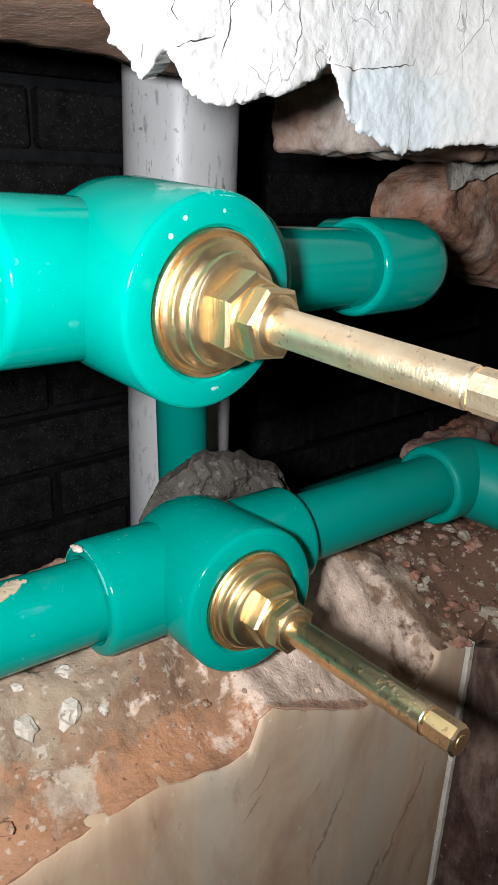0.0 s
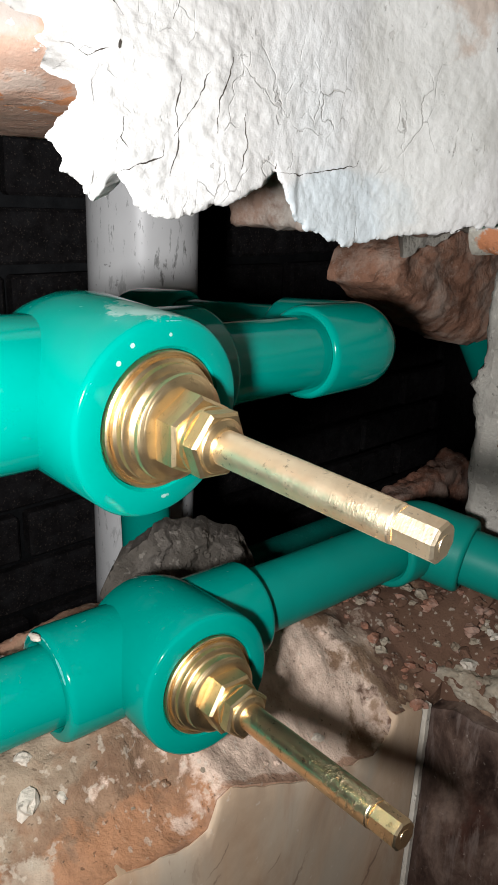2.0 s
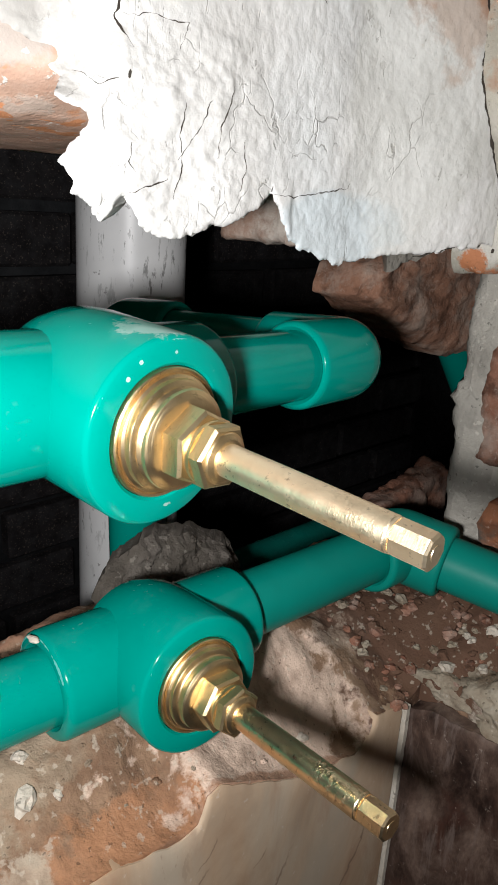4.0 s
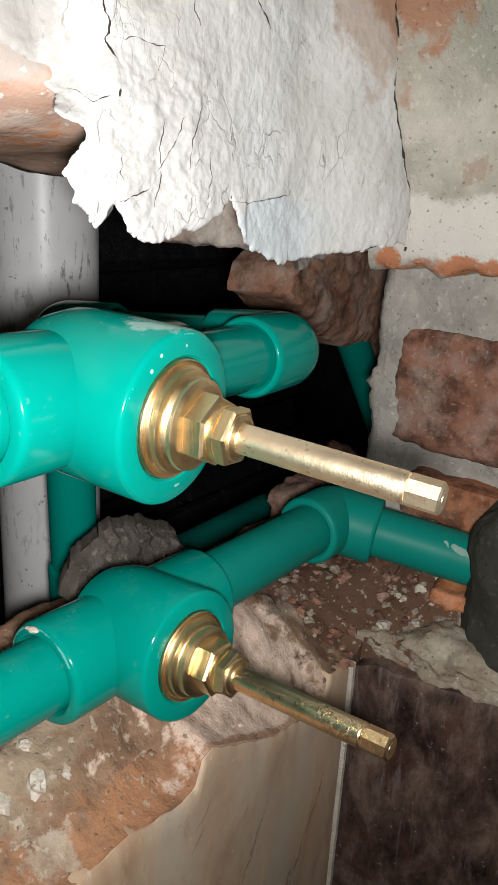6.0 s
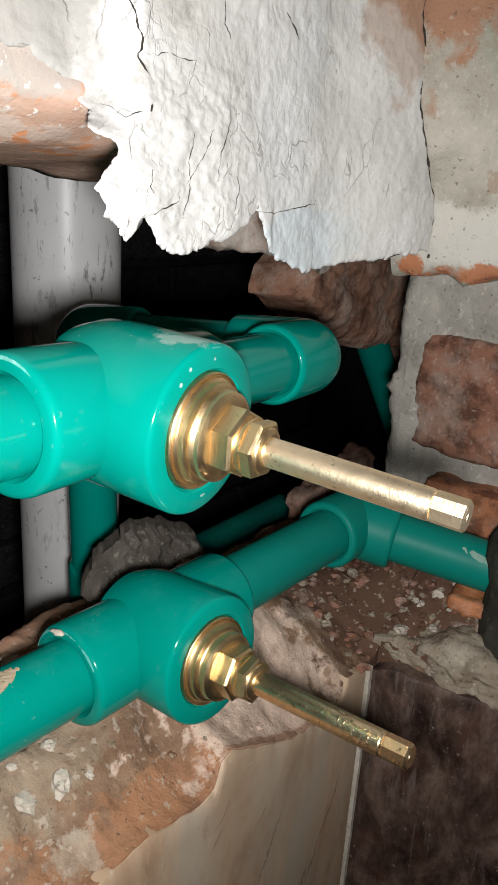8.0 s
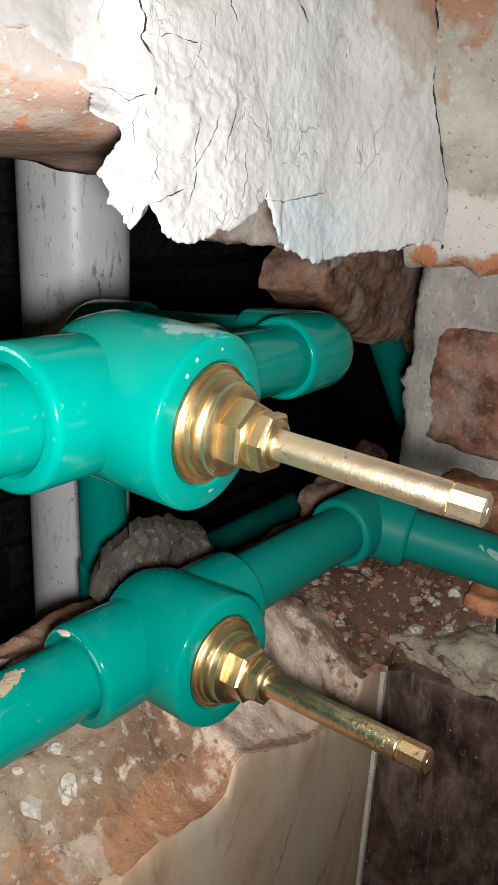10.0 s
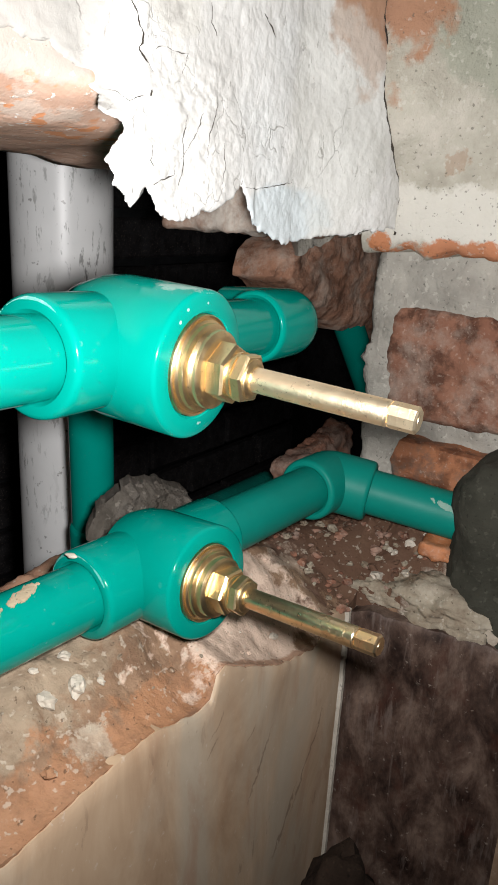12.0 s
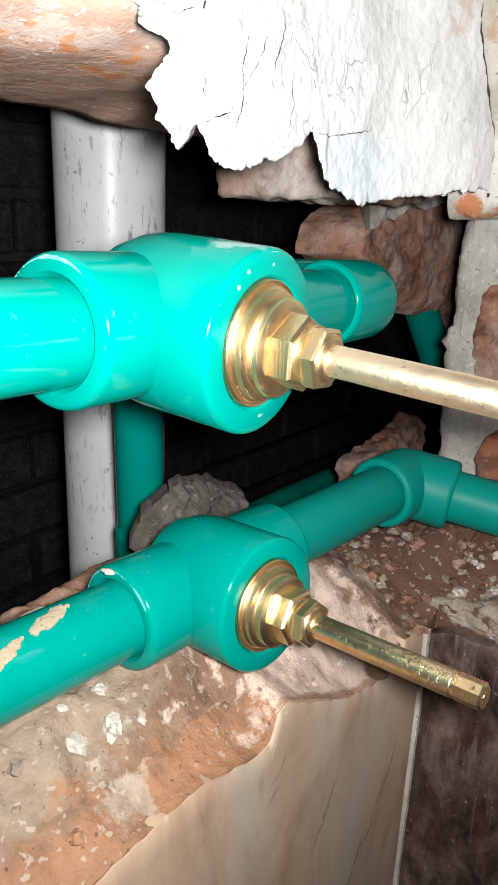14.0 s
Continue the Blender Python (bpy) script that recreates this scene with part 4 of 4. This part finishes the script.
def valve(c, p, s, face, tip, size, label, turn, threads, steel):
    """A concealed stop valve: plastic tee body, stepped brass cartridge, nuts and spindle."""
    p, s = p.normalized(), s.normalized()
    ob = holder("stop_valve", Matrix.Translation(c), label, "valve", "concealed stop valves")
    bm = bmesh.new()
    R, r, half = 0.0232 * size, 0.0180 * size, 0.0394 * size
    body = bm
    # run of the tee, mouth to mouth
    left = [(a, -h) for a, h in reversed(socket_profile(r, half, PIPE_R))]
    lathe(body, left[:-1] + socket_profile(r, half, PIPE_R), axes(c, p), 64)
    # barrel that holds the cartridge
    bore = 0.0160 * size
    lathe(body, [(0, -0.0165 * size), (R * 0.55, -0.0160 * size), (R * 0.86, -0.0120 * size), (R * 0.97, -0.005 * size), (R, 0.002), (R, face - 0.0014),
                 (R - 0.0004, face - 0.0005), (R - 0.0012, face), (bore + 0.0008, face), (bore, face - 0.0008), (bore, face - 0.0050)], axes(c, s), 72)
    tee = part("body", body, GREEN, ob, "green plastic tee body")
    m = axes(c, s, p)
    k = size
    bm = bmesh.new()
    steps = [(0, face - 0.004), (bore - 0.0002, face - 0.004), (bore - 0.0002, face + 0.0002), (0.0155 * k, face + 0.0005), (0.0150 * k, face + 0.0003), (0.0148 * k, face - 0.0002),
             (0.0145 * k, face - 0.0002), (0.0143 * k, face + 0.0008), (0.0138 * k, face + 0.0012), (0.0136 * k, face + 0.0013), (0.0135 * k, face + 0.0026), (0.0131 * k, face + 0.0029), (0.0123 * k, face + 0.0030)]
    for i in range(threads):
        steps += [(0.0119 * k, face + 0.0032 + 0.0006 * i), (0.0122 * k, face + 0.0035 + 0.0006 * i), (0.0119 * k, face + 0.0038 + 0.0006 * i)]
    steps += [(0.0121 * k, face + 0.0050), (0.0120 * k, face + 0.0060), (0.0108 * k, face + 0.0068), (0.0100 * k, face + 0.0070), (0, face + 0.0070)]
    lathe(bm, steps, m, 64)
    part("cartridge", bm, BRASS, ob, "stepped turned brass cartridge")
    bm = bmesh.new()
    prism(bm, 6, 0.0093 * k, face + 0.0065, face + 0.0128, m, 0.0008, turn)
    part("hex_nut", bm, BRASS, ob, "brass hexagon nut", crease=20)
    bm = bmesh.new()
    lathe(bm, [(0, face + 0.0120), (0.0068 * k, face + 0.0120), (0.0068 * k, face + 0.0134), (0.0073 * k, face + 0.0138), (0.0073 * k, face + 0.0146), (0, face + 0.0146)], m, 40)
    prism(bm, 6, 0.0079 * k, face + 0.0144, face + 0.0184, m, 0.0007, turn + 0.35)
    lathe(bm, [(0, face + 0.0180), (0.0062 * k, face + 0.0180), (0.0058 * k, face + 0.0190), (0.0046 * k, face + 0.0196), (0, face + 0.0196)], m, 40)
    part("gland_nut", bm, BRASS, ob, "small brass gland nut", crease=20)
    bm = bmesh.new()
    q = 0.0038
    flat = tip - 0.0085
    lathe(bm, [(0, face + 0.017), (q, face + 0.017), (q, face + 0.026), (q * 1.01, face + 0.036), (q, flat - 0.0003), (q * 0.96, flat), (q * 0.96, flat + 0.0006), (0, flat + 0.0006)], m, 40, 0.004)
    spindle = part("spindle", bm, steel, ob, "scuffed brass spindle", crease=25)
    bm = bmesh.new()
    prism(bm, 8, q * 1.00, flat + 0.0004, tip, m, 0.0005, turn)
    lathe(bm, [(0, tip + 0.0001), (q * 0.42, tip + 0.0001), (q * 0.5, tip - 0.001), (q * 0.75, tip - 0.0005), (0, tip - 0.0015)], m, 24)
    part("squared_tip", bm, steel, spindle, "squared end with worn flats", crease=25)
    return ob, tee


upper_valve, upper_tee = valve(UP_C, UP_P, UP_S, 0.0310, 0.1005, 1.0, "green plastic stop valve with long brass spindle, upper line", 0.62, 3, BRASS_DULL)
lower_valve, lower_tee = valve(LO_C, LO_P, LO_S, 0.0298, 0.1030, 0.97, "green plastic stop valve with brass spindle resting on the sill", 1.02, 1, BRASS_PITTED)

# upper line
up_p = UP_P.normalized()
pipe(UP_C - up_p * 0.30, UP_C - up_p * 0.030, "green plastic water pipe leading into the upper valve")
UE = V(0.2072, 0.1627, 1.1782)
up_q = (UE - UP_C).normalized()
pipe(UP_C + up_q * 0.030, UE - up_q * 0.012, "green plastic water pipe between valve and elbow")
BE = V(0.1878, 0.2737, 1.1720)
back = (BE - UE).normalized()
elbow(UE, -up_q, back, "green plastic elbow turning back into the shaft", 0.0157, 0.0335)
pipe(UE + back * 0.015, BE - back * 0.014, "green plastic water pipe running back into the shaft")
drop = V(0.0665, 0.0622, -0.9958).normalized()
elbow(BE, -back, drop, "green plastic elbow turning down in the shaft", 0.0160, 0.030)
pipe(BE + drop * 0.015, BE + drop * 0.146, "green plastic pipe dropping behind the valves")
FOOT = BE + drop * 0.157 - V(0, 0.003, 0)
foot_run = V(0.9935, 0.0850, -0.0700).normalized()
elbow(FOOT, -drop, foot_run, "green plastic elbow at the foot of the drop", 0.0160, 0.030)
pipe(FOOT + foot_run * 0.018, FOOT + foot_run * 0.22, "dark green water pipe leaving the foot of the drop", PIPE_R, GREEN_DARK)

# lower line
lo_p = LO_P.normalized()
lower_inlet = pipe(LO_C - lo_p * 0.30, LO_C - lo_p * 0.028, "scuffed green water pipe leading into the lower valve")
LE = V(0.2574, 0.1590, 1.0864)
lo_q = (LE - LO_C).normalized()
pipe(LO_C + lo_q * 0.028, LE - lo_q * 0.012, "green plastic water pipe lying on the sill", PIPE_R, GREEN_WORN_DIM)
out = V(0.280, -0.951, -0.134).normalized()
elbow(LE, -lo_q, out, "green plastic elbow at the wall corner", 0.0168, 0.0240, GREEN_WORN_DIM)
side_pipe = pipe(LE + out * 0.014, LE + out * 0.130, "scuffed green pipe entering the side wall", PIPE_R, GREEN_WORN_DIM)
pipe(V(0.4205, 0.250, 1.175), V(0.5245, 0.250, 1.054), "green water pipe deep in the wall corner")

# soil pipe
bm = bmesh.new()
lathe(bm, [(0.030, -0.70), (0.0335, -0.70), (0.0335, -0.35), (0.0335, 0.0), (0.0335, 0.35), (0.0335, 0.79), (0.030, 0.79)], pose(0.2603, 0.3738, 1.20, 0.5, 0.2, 0), 64)
tagged(part("drain_pipe", bm, GREY_PIPE), "grey plastic drain pipe with dark scuffs, standing upright", "pipe")

# ---- rubble and small things ----
CLOD_TOP = [(0.114, 1.074), (0.1214, 1.0840), (0.1300, 1.0945), (0.1370, 1.0965), (0.1484, 1.1035), (0.1560, 1.1020), (0.1640, 1.0995), (0.1760, 1.0970), (0.1870, 1.0910), (0.1975, 1.0850), (0.2010, 1.0775), (0.204, 1.066)]


def clod_face(x, k):
    """A broken mortar slab that leans against the drop pipe, with a fretted upper edge."""
    top = along(CLOD_TOP, x - 0.0045 + 0.06 * max(0.0, x - 0.13)) - 0.0035 + 0.0020 * fbm((x, 0, 0), 110, 3, 83)
    low = along([(0.118, 1.080), (0.130, 1.068), (0.150, 1.056)], x)
    z = low + (max(top, low + 0.002) - low) * k
    y = 0.200 + 0.010 * k + 0.0026 * fbm((x, 0, z), 110, 5, 81) + 0.0012 * abs(fbm((x, 0, z), 240, 4, 82)) + 0.004 * smooth(0.88, 1.0, k)
    return V(x, y, z)


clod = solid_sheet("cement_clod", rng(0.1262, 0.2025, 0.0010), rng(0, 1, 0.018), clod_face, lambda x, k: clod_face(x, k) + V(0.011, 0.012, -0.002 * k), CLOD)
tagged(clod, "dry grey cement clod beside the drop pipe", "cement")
tagged(rough_block("cement_patch", (0.286, 0.033, 1.058), (0.082, 0.112, 0.116), CEMENT_DARK, amp=0.004, scale=40, step=0.003, seed=33, round_=0.6), "dark cement closing the side wall groove", "cement")
tagged(lump("mortar_chunk", (0.258, 0.082, 1.037), (0.021, 0.034, 0.013), LEDGE_MORTAR, amp=0.28, scale=70, detail=5, seed=12), "pale mortar chunk on the side ledge", "mortar")
tagged(lump("mortar_chunk", (0.2490, 0.118, 1.0355), (0.008, 0.015, 0.006), LEDGE_MORTAR, amp=0.4, scale=110, detail=5, seed=17), "crumbly pale mortar at the tile corner", "mortar")
# added lump that fills in for an unidentified dark shape in the corner
tagged(lump("mud_clod", (0.213, 0.108, 0.838), (0.030, 0.024, 0.044), LUMP_DARK, amp=0.35, scale=45, detail=4, seed=14), "dark brown lump in the tiled corner", "mud")


tagged(rough_block("mortar_chunk", (0.313, 0.154, 1.1450), (0.024, 0.022, 0.130), CEMENT, amp=0.004, scale=55, step=0.0025, seed=72, round_=0.6),
       "rough grey mortar rib in the corner", "mortar")
tagged(rough_block("broken_brick", (0.262, 0.060, 1.0270), (0.030, 0.040, 0.014), BRICK_ORANGE, amp=0.003, scale=60, step=0.002, seed=73, round_=0.5),
       "orange brick shard on the side ledge", "brick", "bricks at the opening")
tagged(rough_block("broken_brick", (0.272, 0.092, 1.0600), (0.022, 0.026, 0.008), BRICK_ORANGE, amp=0.002, scale=70, step=0.0018, seed=74, round_=0.5),
       "orange brick shard under the pipe", "brick", "bricks at the opening")
tagged(rough_block("broken_brick", (0.358, 0.222, 1.0520), (0.100, 0.020, 0.042), BRICK, amp=0.004, scale=60, step=0.002, seed=75, round_=0.5, rot=(0, -4, 6)),
       "rough red brick behind the pipe elbow", "brick", "bricks at the opening")

# loose stones, built in six shapes that are shared
shapes = []
for k in range(6):
    bm = bmesh.new()
    bmesh.ops.create_icosphere(bm, subdivisions=2, radius=1.0)
    for v in bm.verts:
        d = v.co.normalized()
        v.co = V(d.x, d.y * (0.75 + 0.05 * k), d.z * 0.55) * (1 + 0.55 * fbm(d, 1.5, 4, 5.0 * k + 1))
    me = bpy.data.meshes.new("stone")
    bm.to_mesh(me)
    bm.free()
    me.materials.append(STONE if k < 2 else (LEDGE_MORTAR, RUBBLE, CLOD, BRICK)[k - 2])
    shapes.append(me)


def stone(p, r, k, parent, turn):
    ob = new("stone", shapes[k])
    ob.matrix_basis = pose(*p, turn * 7 % 20, turn * 3 % 20, turn) @ Matrix.Diagonal((r, r, r, 1))
    ob.parent = parent
    return ob


rnd = random.Random(5)
for x, y, r in ((0.065, 0.1535, 0.0042), (0.0535, 0.1545, 0.0040), (0.0700, 0.1640, 0.0020), (0.056, 0.165, 0.0018), (0.075, 0.151, 0.0017)):
    stone(sill_top(x, y) + V(0, 0, r * 0.3), r, 0, sill, rnd.uniform(0, 360))
for y, x, r in ((0.121, 0.251, 0.0042), (0.108, 0.257, 0.0033), (0.118, 0.262, 0.0022), (0.099, 0.250, 0.0024)):
    stone(ledge_top(y, x) + V(0, 0, r * 0.3), r, 0, ledge, rnd.uniform(0, 360))
for i in range(60):
    x, y = rnd.uniform(0.0, 0.245), rnd.uniform(0.135, 0.195)
    r = 0.0007 + 0.0018 * rnd.random() ** 3
    stone(sill_top(x, y) + V(0, 0, r * 0.45), r, rnd.choice((1, 2, 3, 3)), sill, rnd.uniform(0, 360))
for i in range(80):
    y, x = rnd.uniform(0.06, 0.138), rnd.uniform(0.244, 0.300)
    r = 0.0008 + 0.0022 * rnd.random() ** 3
    stone(ledge_top(y, x) + V(0, 0, r * 0.45), r, rnd.choice((1, 2, 3, 3)), ledge, rnd.uniform(0, 360))


for i in range(110):
    x, y = rnd.uniform(0.222, 0.292), rnd.uniform(0.126, 0.178)
    r = 0.0010 + 0.0026 * rnd.random() ** 2
    stone(sill_top(x, y) + V(0, 0, r * 0.35), r, rnd.choice((2, 3, 3, 5, 5)), sill, rnd.uniform(0, 360))
for i in range(50):
    y, x = rnd.uniform(0.088, 0.136), rnd.uniform(0.246, 0.292)
    r = 0.0010 + 0.0026 * rnd.random() ** 2
    stone(ledge_top(y, x) + V(0, 0, r * 0.35), r, rnd.choice((2, 3, 3, 5, 5)), ledge, rnd.uniform(0, 360))
for i in range(60):
    p = clod_face(rnd.uniform(0.129, 0.200), rnd.uniform(0.35, 0.97))
    stone(p, 0.0006 + 0.0018 * rnd.random() ** 2, 4, clod, rnd.uniform(0, 360))
stone(clod_face(0.180, 0.55) + V(0, -0.001, 0), 0.0045, 2, clod, 40)

# dried mortar on the pipes
def smear(parent, a, d, r, at, length, angle, thin, shear, seed, material, label):
    width = thin + abs(shear)
    m = axes(a, d)

    def on(u, v):
        q = r + 0.00015
        return m @ V(q * math.cos(v), q * math.sin(v), u)

    def inside(u, v):
        w = v - shear * (u - at) / length
        q = (abs(u - at) / (length / 2)) ** 2 + (abs(w - angle) / (thin / 2)) ** 2
        return q + 0.8 * fbm((u, w * r, 0), 260, 4, seed) < 0.8

    def out(u, v):
        p = on(u, v)
        c = m @ V(0, 0, u)
        return p + (p - c).normalized() * 0.00025

    return solid_sheet("mortar_smear", rng(at - length / 2, at + length / 2, 0.0004), rng(angle - width / 2, angle + width / 2, 0.03), out,
                       lambda u, v: m @ V((r - 0.0004) * math.cos(v), (r - 0.0004) * math.sin(v), u), material, parent, label, keep=inside)


smear(lower_inlet, LO_C - lo_p * 0.30, lo_p, PIPE_R, 0.2365, 0.018, 0.17, 0.42, -0.50, 3, DRIED, "dried beige mortar smear")
smear(lower_inlet, LO_C - lo_p * 0.30, lo_p, PIPE_R, 0.2190, 0.019, 0.63, 0.36, -0.50, 6, DRIED, "dried beige mortar smear")
smear(side_pipe, LE + out * 0.014, out, PIPE_R, 0.051, 0.020, 0.95, 0.30, 0.38, 9, SCUFF_PALE, "dried pale mortar smear")
tagged(lump("mortar_splash", (0.0785, 0.1690, 1.1053), (0.0011, 0.0024, 0.0006), GROUT, amp=0.8, scale=300, detail=3, seed=8), "dried white mortar splash on the valve", "mortar")

# scuffed, whitened rims of the plastic fittings
def rim_scuff(parent, c, d, r, at, a0, a1, wide, seed, start=0.0020, drop=0.0028, mid=0.25):
    m = axes(c, Vector(d).normalized())

    def on(a, v, lift):
        q = r - start + 0.0030 * v
        h = at - drop * v + lift
        return m @ V((q + lift) * math.cos(a), (q + lift) * math.sin(a), h)

    def worn(a, v):
        return abs(v - mid) < wide * (0.30 + 0.7 * fbm((r * a, 0, 0), 90, 3, seed)) + 0.05 * fbm((r * a, v * 0.002, 0), 900, 2, seed)

    solid_sheet("scuff", rng(a0, a1, 0.014), rng(0.0, 2 * mid, mid / 6), lambda a, v: on(a, v, 0.00006), lambda a, v: on(a, v, -0.0004), SCUFF, parent, "whitened scuffed rim", keep=worn)


rim_scuff(upper_tee, UP_C, UP_S, 0.0232, 0.0310, 1.5, 4.9, 0.14, 2, 0.0012, 0.0037, 0.18)
rim_scuff(upper_tee, UP_C, UP_S, 0.0232, 0.0310, -1.3, 1.3, 0.20, 5, 0.0012, 0.0037, 0.18)
rim_scuff(lower_tee, LO_C, LO_S, 0.0225, 0.0298, -1.2, 1.4, 0.14, 8, 0.0012, 0.0037, 0.18)
rim_scuff(upper_tee, UP_C, -UP_P, 0.0180, 0.0394, -0.6, 2.6, 0.20, 11, 0.0018, 0.00133, 0.15)
rim_scuff(lower_tee, LO_C, -LO_P, 0.01746, 0.03822, -1.0, 1.8, 0.25, 14, 0.0018, 0.00133, 0.15)

# pale mortar crust on the back edge of the sill
crust = ((0.080, 0.2100, 0.0034), (0.088, 0.2090, 0.0026), (0.095, 0.2080, 0.0030))
for x, y, r in crust:
    ob = lump("mortar_crust", sill_top(x, y) + V(0, 0, 0.001), (r * 1.8, r * 0.6, r * 0.30), STONE, amp=0.5, scale=170, detail=4, seed=x * 900)
    tagged(ob, "thin white mortar crust behind the lower pipe", "mortar", "mortar crusts on the sill")

# dim-coloured bricks of the shaft wall
bm = bmesh.new()
bmesh.ops.create_cube(bm, size=1.0, matrix=Matrix.Diagonal((0.215, 0.03, 0.062, 1)))
bmesh.ops.bevel(bm, geom=bm.edges[:], offset=0.004, segments=1, affect="EDGES")
shaft_brick = bpy.data.meshes.new("brick")
bm.to_mesh(shaft_brick)
bm.free()
shaft_brick.materials.append(SHAFT_DIM_BRICK)
for row in range(16):
    for col in range(8):
        ob = new("brick", shaft_brick)
        ob.matrix_basis = pose(-0.2 + 0.227 * col + (0.11 if row % 2 else 0) + rnd.uniform(-0.004, 0.004), SHAFT_BACK + rnd.uniform(0.004, 0.012), 0.66 + 0.074 * row, rnd.uniform(-1, 1), rnd.uniform(-0.6, 0.6), rnd.uniform(-1, 1))
        ob.parent = shaft
